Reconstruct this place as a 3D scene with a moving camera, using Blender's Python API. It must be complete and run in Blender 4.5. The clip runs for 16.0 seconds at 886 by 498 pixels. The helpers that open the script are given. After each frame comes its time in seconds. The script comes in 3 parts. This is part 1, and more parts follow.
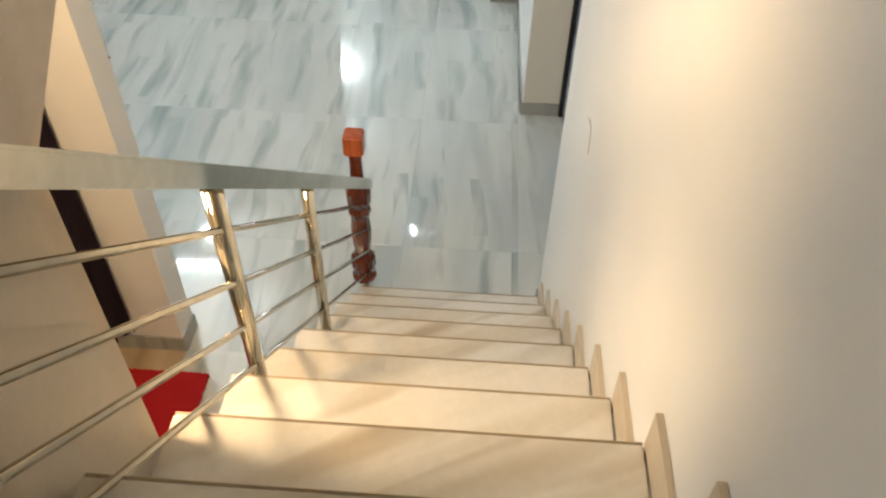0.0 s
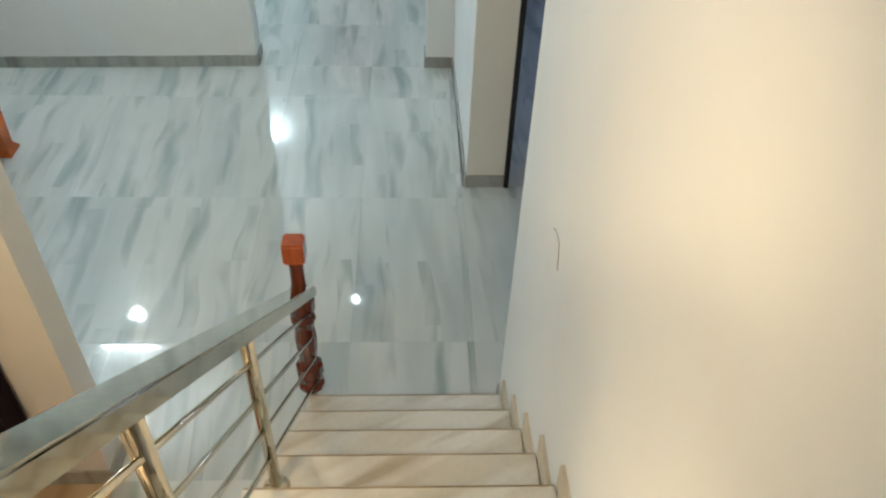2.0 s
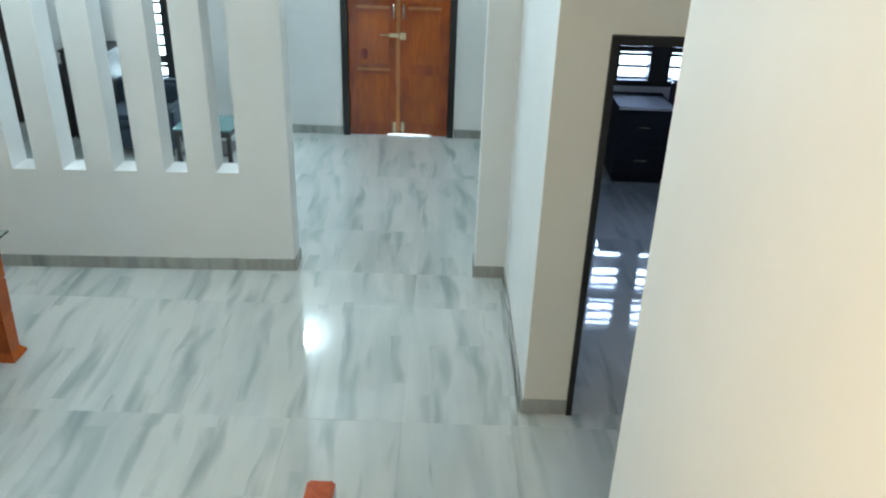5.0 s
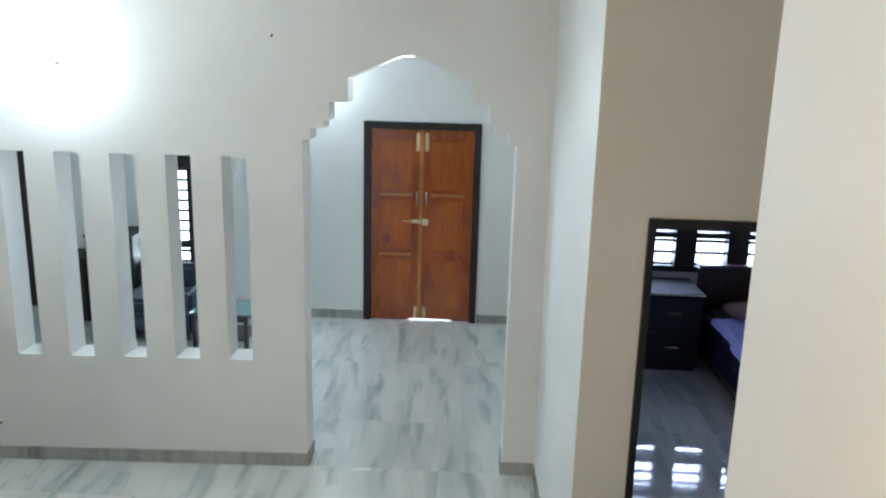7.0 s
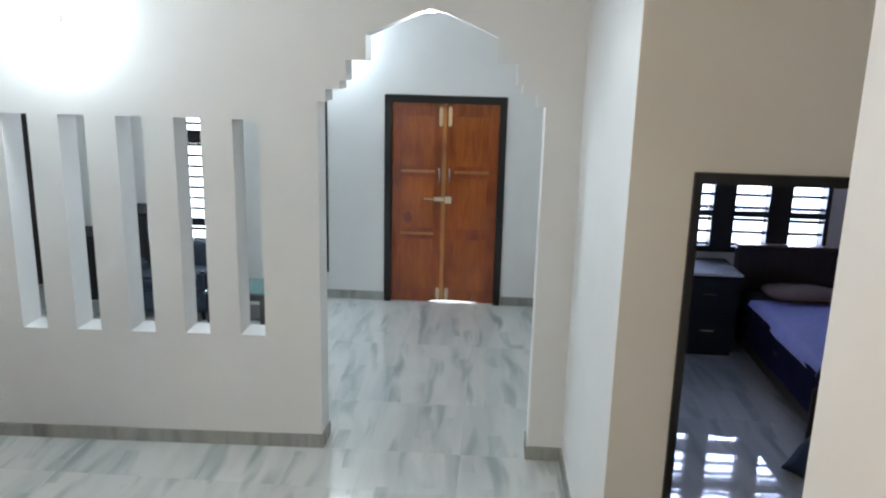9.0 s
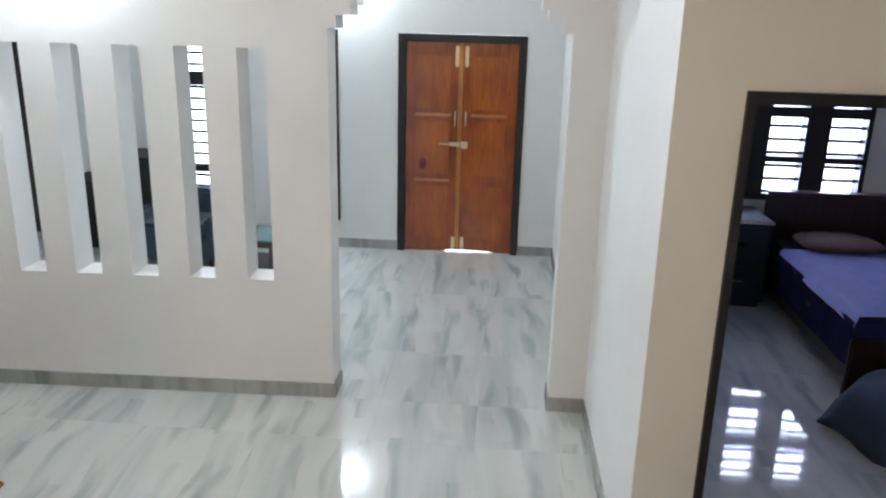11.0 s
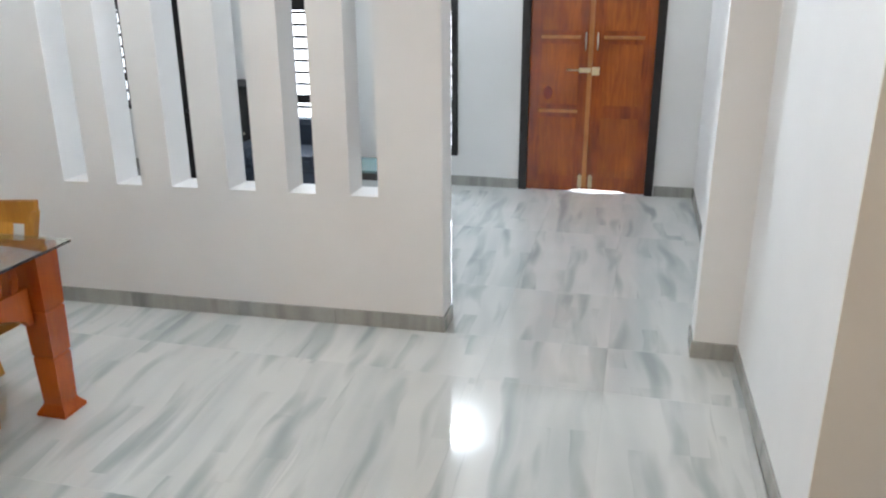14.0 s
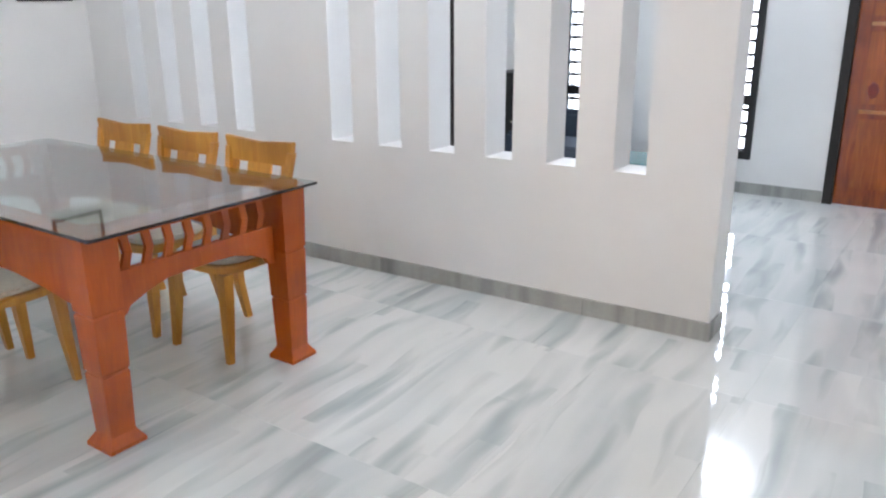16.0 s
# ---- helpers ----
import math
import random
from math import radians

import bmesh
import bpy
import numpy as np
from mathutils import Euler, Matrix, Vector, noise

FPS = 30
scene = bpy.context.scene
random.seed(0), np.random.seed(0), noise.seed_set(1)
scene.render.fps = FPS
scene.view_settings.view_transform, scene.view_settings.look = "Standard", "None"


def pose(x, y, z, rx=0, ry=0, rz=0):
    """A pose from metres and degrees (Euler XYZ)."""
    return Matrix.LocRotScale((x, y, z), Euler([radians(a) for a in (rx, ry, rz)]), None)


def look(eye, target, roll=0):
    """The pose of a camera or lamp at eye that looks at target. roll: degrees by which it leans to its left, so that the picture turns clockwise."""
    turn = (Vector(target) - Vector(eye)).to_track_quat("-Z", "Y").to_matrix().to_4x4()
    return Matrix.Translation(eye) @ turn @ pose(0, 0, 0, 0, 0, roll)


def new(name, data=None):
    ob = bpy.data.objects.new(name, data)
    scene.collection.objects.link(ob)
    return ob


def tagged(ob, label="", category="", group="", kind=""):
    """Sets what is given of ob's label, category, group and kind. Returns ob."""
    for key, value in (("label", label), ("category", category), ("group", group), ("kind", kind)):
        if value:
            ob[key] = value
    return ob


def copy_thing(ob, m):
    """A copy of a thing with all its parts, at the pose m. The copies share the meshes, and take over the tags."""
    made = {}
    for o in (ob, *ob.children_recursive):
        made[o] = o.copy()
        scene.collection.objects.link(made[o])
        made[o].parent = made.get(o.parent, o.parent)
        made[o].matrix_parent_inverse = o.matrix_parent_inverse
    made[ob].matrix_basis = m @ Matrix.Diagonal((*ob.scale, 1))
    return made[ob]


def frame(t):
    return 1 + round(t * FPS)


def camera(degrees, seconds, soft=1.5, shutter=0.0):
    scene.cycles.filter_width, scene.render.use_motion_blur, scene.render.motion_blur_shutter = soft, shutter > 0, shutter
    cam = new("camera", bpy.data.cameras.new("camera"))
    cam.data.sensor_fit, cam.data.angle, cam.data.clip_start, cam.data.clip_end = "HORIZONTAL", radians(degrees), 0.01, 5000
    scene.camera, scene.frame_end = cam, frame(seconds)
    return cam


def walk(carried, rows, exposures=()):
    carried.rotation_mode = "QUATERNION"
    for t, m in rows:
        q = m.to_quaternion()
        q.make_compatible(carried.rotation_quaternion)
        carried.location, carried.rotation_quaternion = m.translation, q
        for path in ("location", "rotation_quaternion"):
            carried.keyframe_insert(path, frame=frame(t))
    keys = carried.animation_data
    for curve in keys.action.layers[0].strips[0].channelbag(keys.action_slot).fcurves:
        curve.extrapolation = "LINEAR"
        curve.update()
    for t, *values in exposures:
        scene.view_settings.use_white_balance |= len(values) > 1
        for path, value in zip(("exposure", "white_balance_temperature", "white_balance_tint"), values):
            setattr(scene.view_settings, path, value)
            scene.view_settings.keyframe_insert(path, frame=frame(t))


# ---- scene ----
cam = camera(59.1, 16.0, 2.2)
PATH = [
    (0, (0.084, 0.317, 3.027), (0.009, 1.736, 1.62), 1.2),
    (0.5, (0.051, 0.397, 3.022), (-0.001, 1.774, 1.573), 0.3),
    (1, (0.034, 0.49, 3.048), (0.087, 1.894, 1.625), 2.0),
    (1.5, (0.031, 0.575, 3.036), (0.105, 2.026, 1.662), 2.0),
    (2, (0.013, 0.687, 3.04), (0.093, 2.178, 1.709), 2.1),
    (2.5, (0.004, 0.759, 3.011), (0.083, 2.275, 1.709), 2.6),
    (3, (-0.031, 0.884, 2.907), (0.048, 2.457, 1.675), 2.7),
    (3.5, (-0.073, 0.983, 2.852), (0.0, 2.568, 1.635), 2.9),
    (4, (-0.086, 1.065, 2.792), (-0.047, 2.652, 1.576), 2.6),
    (4.5, (-0.099, 1.134, 2.766), (-0.081, 2.803, 1.664), 2.0),
    (5, (-0.094, 1.216, 2.739), (-0.101, 3.004, 1.843), 1.9),
    (7.5, (-0.148, 1.522, 2.649), (-0.219, 3.47, 2.203), 1.5),
    (8, (-0.147, 1.586, 2.611), (-0.22, 3.534, 2.164), 1.6),
    (8.5, (-0.144, 1.66, 2.536), (-0.239, 3.606, 2.087), 1.6),
    (9, (-0.143, 1.719, 2.47), (-0.271, 3.656, 1.991), 1.4),
    (9.2, (-0.148, 1.737, 2.456), (-0.278, 3.667, 1.948), 1.4),
    (11.3, (-0.192, 1.993, 2.265), (-0.360, 3.894, 1.667), 1.4),
    (11.5, (-0.192, 2.015, 2.237), (-0.38, 3.909, 1.623), 1.4),
    (12, (-0.165, 2.073, 2.161), (-0.432, 3.94, 1.495), 0.4),
    (12.5, (-0.166, 2.164, 2.093), (-0.497, 4.012, 1.404), -0.1),
    (13, (-0.175, 2.258, 2.038), (-0.533, 4.105, 1.36), -0.1),
    (13.5, (-0.208, 2.351, 1.925), (-0.59, 4.196, 1.254), -0.3),
    (14, (-0.248, 2.447, 1.848), (-0.702, 4.28, 1.19), -0.3),
    (14.5, (-0.257, 2.535, 1.771), (-0.891, 4.316, 1.118), -0.4),
    (15, (-0.242, 2.627, 1.678), (-1.05, 4.343, 1.042), 0.1),
    (15.5, (-0.247, 2.702, 1.601), (-1.174, 4.354, 0.961), 0.4),
    (16, (-0.288, 2.804, 1.502), (-1.378, 4.371, 0.905), -0.3),
]
EXPOSURES = [(0.0, 0.44, 6350, 2), (1.5, 0.22, 6000, -3), (3.0, 0.15, 5700, -7), (5.0, 0.34, 5650, -8), (7.5, 0.10, 6000, 2), (9.0, 0.12, 6040, 5), (12.5, 0.42, 6300, 10), (15.0, 0.62, 6260, 12), (16.0, 0.76, 6150, 14)]
walk(cam, [(t, look(eye, target, roll)) for t, eye, target, roll in PATH], EXPOSURES)

# ---- light ----
world = bpy.data.worlds.new("world")
scene.world = world
world.use_nodes = True
wn = world.node_tree
sky = wn.nodes.new("ShaderNodeTexSky")
sky.sky_type, sky.sun_disc = "NISHITA", False
sky.sun_elevation, sky.sun_rotation = radians(78), radians(18)
wn.nodes["Background"].inputs["Strength"].default_value = 0.12
wn.links.new(sky.outputs[0], wn.nodes["Background"].inputs["Color"])


def lamp(name, kind, m, energy, colour, size=0.05, size_y=None):
    data = bpy.data.lights.new(name, kind)
    data.energy, data.color = energy, colour
    if kind == "AREA":
        data.shape, data.size, data.size_y = "RECTANGLE", size, size_y or size
    elif kind == "SUN":
        data.angle = size
    else:
        data.shadow_soft_size = size
    ob = new(name, data)
    ob.matrix_world = m
    return ob


COOL, WARM, DAY = (0.93, 0.97, 1.0), (1.0, 0.67, 0.39), (0.80, 0.90, 1.0)
lamp("sun", "SUN", look((2, 6, 30), (0, 0, 0)), 3.0, (1.0, 0.95, 0.88), radians(0.5))
lamp("hall_light", "POINT", pose(-2.67, 6.065, 2.63), 44, COOL, 0.055)
lamp("arch_light", "POINT", pose(-0.555, 6.34, 2.68), 3.2, COOL, 0.02)
lamp("foyer_light", "POINT", pose(-1.80, 9.31, 2.64), 50, (0.86, 0.93, 1.0), 0.08)
lamp("stair_light", "POINT", pose(-0.86, 1.08, 2.36), 60, WARM, 0.10)
# Unseen warm fill high over the stairs, added to lift the stair wall.
lamp("stair_fill_light", "POINT", pose(-0.22, 1.0, 4.7), 13, (1.0, 0.72, 0.50), 0.25)
# Unseen fill lamp aimed at the ceiling, added to brighten the hall evenly.
lamp("hall_fill_light", "AREA", look((-2.87, 6.08, 3.12), (-2.87, 4.9, 4.1)), 98, COOL, 0.58, 0.03)
lamp("living_window_day", "AREA", look((-3.29, 9.72, 1.2), (-3.29, 7, 1.0)), 75, DAY, 0.55, 1.8)
lamp("foyer_window_day", "AREA", look((-2.12, 9.72, 1.2), (-2.10, 7, 1.0)), 60, DAY, 0.55, 1.8)
lamp("bedroom_window_day", "AREA", look((2.15, 9.05, 1.43), (2.15, 6, 0.9)), 88, (0.58, 0.64, 1.0), 1.4, 1.2)

# ---- materials ----


def nodes_of(name, rough=0.5, metal=0.0, base=(0.8, 0.8, 0.8)):
    m = bpy.data.materials.new(name)
    m.use_nodes = True
    b = m.node_tree.nodes["Principled BSDF"]
    b.inputs["Roughness"].default_value, b.inputs["Metallic"].default_value = rough, metal
    b.inputs["Base Color"].default_value = (*base, 1)
    return m, m.node_tree, b


def coords(nt, scale=(1, 1, 1), rot=(0, 0, 0), spread=0.0):
    tc, mp = nt.nodes.new("ShaderNodeTexCoord"), nt.nodes.new("ShaderNodeMapping")
    mp.inputs["Scale"].default_value, mp.inputs["Rotation"].default_value = scale, rot
    src = tc.outputs["Object"]
    if spread:
        info, mul, add = nt.nodes.new("ShaderNodeObjectInfo"), nt.nodes.new("ShaderNodeMath"), nt.nodes.new("ShaderNodeVectorMath")
        mul.operation, mul.inputs[1].default_value, add.operation = "MULTIPLY", spread, "ADD"
        nt.links.new(info.outputs["Random"], mul.inputs[0])
        nt.links.new(src, add.inputs[0])
        nt.links.new(mul.outputs[0], add.inputs[1])
        src = add.outputs[0]
    nt.links.new(src, mp.inputs["Vector"])
    return mp.outputs[0]


def noise_tex(nt, vec, scale, detail=3, rough=0.55, distort=0.0):
    n = nt.nodes.new("ShaderNodeTexNoise")
    n.inputs["Scale"].default_value, n.inputs["Detail"].default_value = scale, detail
    n.inputs["Roughness"].default_value, n.inputs["Distortion"].default_value = rough, distort
    nt.links.new(vec, n.inputs["Vector"])
    return n.outputs[0]


def ramp(nt, fac, stops):
    r = nt.nodes.new("ShaderNodeValToRGB")
    els = r.color_ramp.elements
    while len(els) < len(stops):
        els.new(0.5)
    for e, (p, c) in zip(els, stops):
        e.position, e.color = p, (*c, 1)
    nt.links.new(fac, r.inputs[0])
    return r.outputs[0]


def mix(nt, a, b, fac, mode="MIX"):
    n = nt.nodes.new("ShaderNodeMix")
    n.data_type, n.blend_type = "RGBA", mode
    for sock, val in ((n.inputs[6], a), (n.inputs[7], b), (n.inputs[0], fac)):
        if isinstance(val, (tuple, list)):
            sock.default_value = (*val, 1)
        elif isinstance(val, (int, float)):
            sock.default_value = val
        else:
            nt.links.new(val, sock)
    return n.outputs[2]


def bump(nt, b, height, strength, dist=0.002):
    n = nt.nodes.new("ShaderNodeBump")
    n.inputs["Strength"].default_value, n.inputs["Distance"].default_value = strength, dist
    nt.links.new(height, n.inputs["Height"])
    nt.links.new(n.outputs[0], b.inputs["Normal"])


def paint(name, base, rough=0.55):
    m, nt, b = nodes_of(name, rough)
    v = coords(nt)
    big = noise_tex(nt, v, 1.3, 4)
    low = tuple(c * 0.93 for c in base)
    nt.links.new(ramp(nt, big, [(0.3, low), (0.7, base)]), b.inputs["Base Color"])
    bump(nt, b, noise_tex(nt, v, 90, 3), 0.15, 0.001)
    return m


def streaked(name, pale, grey, dark, rough=0.07, spread=37.0, amount=0.565, turn=-0.04):
    """Polished stone: pale ground, wide soft bands and narrow darker smudges that run along y."""
    m, nt, b = nodes_of(name, rough)
    v = coords(nt, (1, 1, 1), (0, 0, turn), spread)
    v1 = nt.nodes.new("ShaderNodeMapping")
    v1.inputs["Scale"].default_value = (7.5, 0.9, 1)
    v2 = nt.nodes.new("ShaderNodeMapping")
    v2.inputs["Scale"].default_value = (11.0, 1.45, 1)
    nt.links.new(v, v1.inputs[0])
    nt.links.new(v, v2.inputs[0])
    band = noise_tex(nt, v1.outputs[0], 1.0, 4, 0.5, 0.5)
    smudge = noise_tex(nt, v2.outputs[0], 1.0, 1.5, 0.4, 0.35)
    ground = ramp(nt, band, [(0.35, grey), (0.58, pale)])
    mask = ramp(nt, smudge, [(amount, (0, 0, 0)), (amount + 0.21, (1, 1, 1))])
    col = mix(nt, ground, dark, mask)
    fine = noise_tex(nt, v, 45, 3)
    col = mix(nt, col, ramp(nt, fine, [(0.3, (0.94, 0.94, 0.94)), (0.7, (1, 1, 1))]), 1.0, "MULTIPLY")
    nt.links.new(col, b.inputs["Base Color"])
    bump(nt, b, noise_tex(nt, v, 3.0, 2), 0.04, 0.002)
    return m


def stripwork(name, pale, grey, dark, vein, rough=0.04):
    """Polished tile with a strip pattern: wavy soft bands along y, darker patches that end sharply across the strips, and thin veins."""
    m, nt, b = nodes_of(name, rough)
    b.inputs["IOR"].default_value = 1.68
    v = coords(nt, (1, 1, 1), (0, 0, -0.05), 37.0)
    # a slow sideways sway, so that no band runs straight
    sway, shift = nt.nodes.new("ShaderNodeTexNoise"), nt.nodes.new("ShaderNodeVectorMath")
    sway.inputs["Scale"].default_value, sway.inputs["Detail"].default_value = 1.7, 1.0
    nt.links.new(v, sway.inputs["Vector"])
    shift.operation = "MULTIPLY_ADD"
    shift.inputs[1].default_value = (0.13, 0.03, 0)
    nt.links.new(sway.outputs["Color"], shift.inputs[0])
    nt.links.new(v, shift.inputs[2])

    def scaled(x, y):
        mp = nt.nodes.new("ShaderNodeMapping")
        mp.inputs["Scale"].default_value = (x, y, 1)
        nt.links.new(shift.outputs[0], mp.inputs[0])
        return mp.outputs[0]
    band = noise_tex(nt, scaled(5.2, 0.6), 1.0, 2, 0.5, 0.3)
    ground = ramp(nt, band, [(0.34, grey), (0.56, pale)])
    # strips: rows 0.06 wide run along y, pieces about 0.38 long
    turn, brick = nt.nodes.new("ShaderNodeMapping"), nt.nodes.new("ShaderNodeTexBrick")
    turn.inputs["Rotation"].default_value = (0, 0, math.pi / 2)
    nt.links.new(shift.outputs[0], turn.inputs[0])
    nt.links.new(turn.outputs[0], brick.inputs["Vector"])
    brick.offset, brick.offset_frequency = 0.37, 3
    brick.inputs["Color1"].default_value, brick.inputs["Color2"].default_value = (0, 0, 0, 1), (1, 1, 1, 1)
    brick.inputs["Scale"].default_value, brick.inputs["Mortar Size"].default_value = 1.0, 0.0
    brick.inputs["Brick Width"].default_value, brick.inputs["Row Height"].default_value = 0.50, 0.085
    piece = ramp(nt, brick.outputs["Color"], [(0.70, (0, 0, 0)), (0.97, (0.6, 0.6, 0.6))])
    cloud = ramp(nt, noise_tex(nt, scaled(11.0, 2.2), 1.0, 2, 0.45, 0.2), [(0.40, (0, 0, 0)), (0.66, (1, 1, 1))])
    patch = mix(nt, piece, cloud, 1.0, "MULTIPLY")
    smudge = ramp(nt, noise_tex(nt, scaled(9.0, 1.25), 1.0, 1.5, 0.4, 0.2), [(0.57, (0, 0, 0)), (0.74, (0.85, 0.85, 0.85))])
    col = mix(nt, ground, dark, patch)
    col = mix(nt, col, dark, smudge)
    thin = ramp(nt, noise_tex(nt, scaled(20.0, 0.9), 1.0, 2, 0.5, 0.1), [(0.70, (0, 0, 0)), (0.80, (0.6, 0.6, 0.6))])
    col = mix(nt, col, vein, thin)
    wide = noise_tex(nt, v, 1.4, 2)
    col = mix(nt, col, ramp(nt, wide, [(0.3, (0.90, 0.91, 0.91)), (0.7, (1, 1, 1))]), 1.0, "MULTIPLY")
    nt.links.new(col, b.inputs["Base Color"])
    bump(nt, b, noise_tex(nt, v, 3.0, 2), 0.03, 0.002)
    return m


def wood(name, light, dark, rough=0.3, axis=2, scale=1.0):
    m, nt, b = nodes_of(name, rough)
    stretch = [9.0 * scale, 9.0 * scale, 9.0 * scale]
    stretch[axis] = 1.0 * scale
    v = coords(nt, tuple(stretch), (0, 0, 0), 11.0)
    grain = noise_tex(nt, v, 2.2, 6, 0.6, 1.2)
    fine = noise_tex(nt, v, 14, 4, 0.6)
    col = ramp(nt, grain, [(0.32, dark), (0.66, light)])
    col = mix(nt, col, ramp(nt, fine, [(0.3, (0.9, 0.88, 0.86)), (0.7, (1, 1, 1))]), 1.0, "MULTIPLY")
    nt.links.new(col, b.inputs["Base Color"])
    broad = noise_tex(nt, coords(nt, (1, 1, 1), (0, 0, 0), 7.0), 2.4, 2)
    col = mix(nt, col, ramp(nt, broad, [(0.35, (0.72, 0.66, 0.60)), (0.65, (1, 1, 1))]), 1.0, "MULTIPLY")
    nt.links.new(col, b.inputs["Base Color"])
    bump(nt, b, fine, 0.12, 0.001)
    b.inputs["Coat Weight"].default_value, b.inputs["Coat Roughness"].default_value = 0.3, 0.15
    return m


def plain(name, base, rough=0.5, metal=0.0, grain=60, depth=0.1):
    m, nt, b = nodes_of(name, rough, metal)
    v = coords(nt)
    n = noise_tex(nt, v, grain, 3)
    nt.links.new(ramp(nt, n, [(0.3, tuple(c * 0.85 for c in base)), (0.7, base)]), b.inputs["Base Color"])
    if depth:
        bump(nt, b, n, depth, 0.001)
    return m


WALL = paint("wall_paint", (0.84, 0.835, 0.82))
# Beiger base colour for the south faces by the bedroom door.
BEIGE = paint("beige_wall", (0.83, 0.795, 0.71))
# Mottled stair-side wall; its brown base is darkened to hold the shade there.
SHADED_SIDE = streaked("shaded_stair_side", (0.56, 0.50, 0.41), (0.47, 0.40, 0.32), (0.40, 0.33, 0.25), 0.35, 0.0, 0.56, 0.4)
CEIL = paint("ceiling_paint", (0.82, 0.82, 0.81))
TILE = stripwork("floor_tile", (0.66, 0.67, 0.645), (0.55, 0.575, 0.565), (0.33, 0.37, 0.365), (0.25, 0.28, 0.27))
# Tan copy of the floor tile, with warm reflected light put into its colour.
WARMLIT_TILE = stripwork("warmlit_tile", (0.56, 0.43, 0.29), (0.47, 0.35, 0.23), (0.36, 0.25, 0.15), (0.28, 0.19, 0.12))
GROUT = plain("grout", (0.46, 0.46, 0.44), 0.8)
MARBLE = streaked("stair_marble", (0.74, 0.72, 0.67), (0.62, 0.58, 0.50), (0.46, 0.40, 0.31), 0.16, 19.0, 0.58, 1.1)
# Brown strip that draws a dark line along each tread front.
EDGE = plain("tread_edge_brown", (0.48, 0.40, 0.28), 0.4, 0, 12, 0.1)
STAIRSKIRT = plain("stair_skirting_stone", (0.60, 0.52, 0.40), 0.3, 0, 12, 0.05)
SKIRT = streaked("skirting_tile", (0.42, 0.42, 0.39), (0.34, 0.34, 0.32), (0.22, 0.23, 0.22), 0.2, 23.0, 0.55)
STEEL = plain("polished_steel", (0.66, 0.61, 0.49), 0.08, 1.0, 30, 0.02)
BRASS = plain("brass", (0.78, 0.66, 0.42), 0.28, 1.0, 30, 0.02)
NEWEL = wood("newel_wood", (0.19, 0.036, 0.014), (0.07, 0.013, 0.007), 0.16)
NEWEL_CAP = wood("newel_cap_wood", (0.62, 0.15, 0.04), (0.42, 0.08, 0.02), 0.2)
DOOR = wood("door_wood", (0.44, 0.092, 0.008), (0.25, 0.045, 0.004), 0.25)
DOOR_PANEL = wood("door_panel_wood", (0.50, 0.122, 0.010), (0.32, 0.062, 0.005), 0.25)
DOOR_TRIM = wood("door_trim_wood", (0.62, 0.26, 0.05), (0.45, 0.15, 0.025), 0.3)
TABLE = wood("table_wood", (0.55, 0.108, 0.004), (0.46, 0.080, 0.003), 0.27)
TABLE.node_tree.nodes["Principled BSDF"].inputs["Coat Weight"].default_value = 0.1
CHAIR = wood("chair_wood", (0.74, 0.37, 0.045), (0.60, 0.25, 0.028), 0.3)
DARKFURN = plain("black_laminate", (0.006, 0.0055, 0.006), 0.55)
BLACK = plain("dark_frame_paint", (0.006, 0.0045, 0.004), 0.5)
KNOT = plain("door_knot", (0.20, 0.020, 0.006), 0.45)
DARKWOOD = wood("dark_wood", (0.035, 0.022, 0.018), (0.015, 0.010, 0.008), 0.4)
CAPWOOD = plain("glossy_cap_wood", (0.12, 0.07, 0.075), 0.35)
DARKBLUE = plain("dark_blue_laminate", (0.010, 0.015, 0.028), 0.7)
# Dark navy copy of the sheet, for its hanging sides in shade.
SHADED_SHEET = plain("shaded_sheet_cloth", (0.012, 0.012, 0.09), 0.8, 0, 25, 0.3)
SHEET = plain("blue_sheet", (0.46, 0.49, 0.98), 0.7, 0, 14, 0.3)
BLANKET = plain("dark_blanket", (0.035, 0.05, 0.075), 0.8, 0, 25, 0.4)
BUNDLE = plain("blue_grey_cloth", (0.028, 0.052, 0.085), 0.8, 0, 25, 0.4)
PILLOW = plain("brown_pillow", (0.17, 0.115, 0.10), 0.8, 0, 25, 0.3)
RED = plain("red_mat_pile", (0.43, 0.004, 0.009), 0.95, 0, 160, 0.8)
CURTAIN = plain("dark_cloth", (0.022, 0.010, 0.020), 0.9, 0, 60, 0.3)
REDCLOTH = plain("red_cloth", (0.62, 0.07, 0.045), 0.8, 0, 40, 0.3)
CREAM = plain("cream_plastic", (0.75, 0.72, 0.66), 0.5)
SEAT = plain("cream_seat", (0.66, 0.60, 0.50), 0.6, 0, 50, 0.2)
TEAL = plain("teal_glass_top", (0.13, 0.22, 0.22), 0.12)
CRACK = plain("hairline_crack", (0.22, 0.18, 0.13), 0.9)


def glass_material(name, tint, rough=0.0):
    m = bpy.data.materials.new(name)
    m.use_nodes = True
    nt = m.node_tree
    b = nt.nodes["Principled BSDF"]
    b.inputs["Base Color"].default_value = (*tint, 1)
    b.inputs["Transmission Weight"].default_value = 1.0
    b.inputs["Roughness"].default_value = rough
    b.inputs["IOR"].default_value = 1.5
    return m


GLASS = glass_material("clear_glass", (0.74, 0.84, 0.81), 0.03)
GLASS.node_tree.nodes["Principled BSDF"].inputs["IOR"].default_value = 1.75


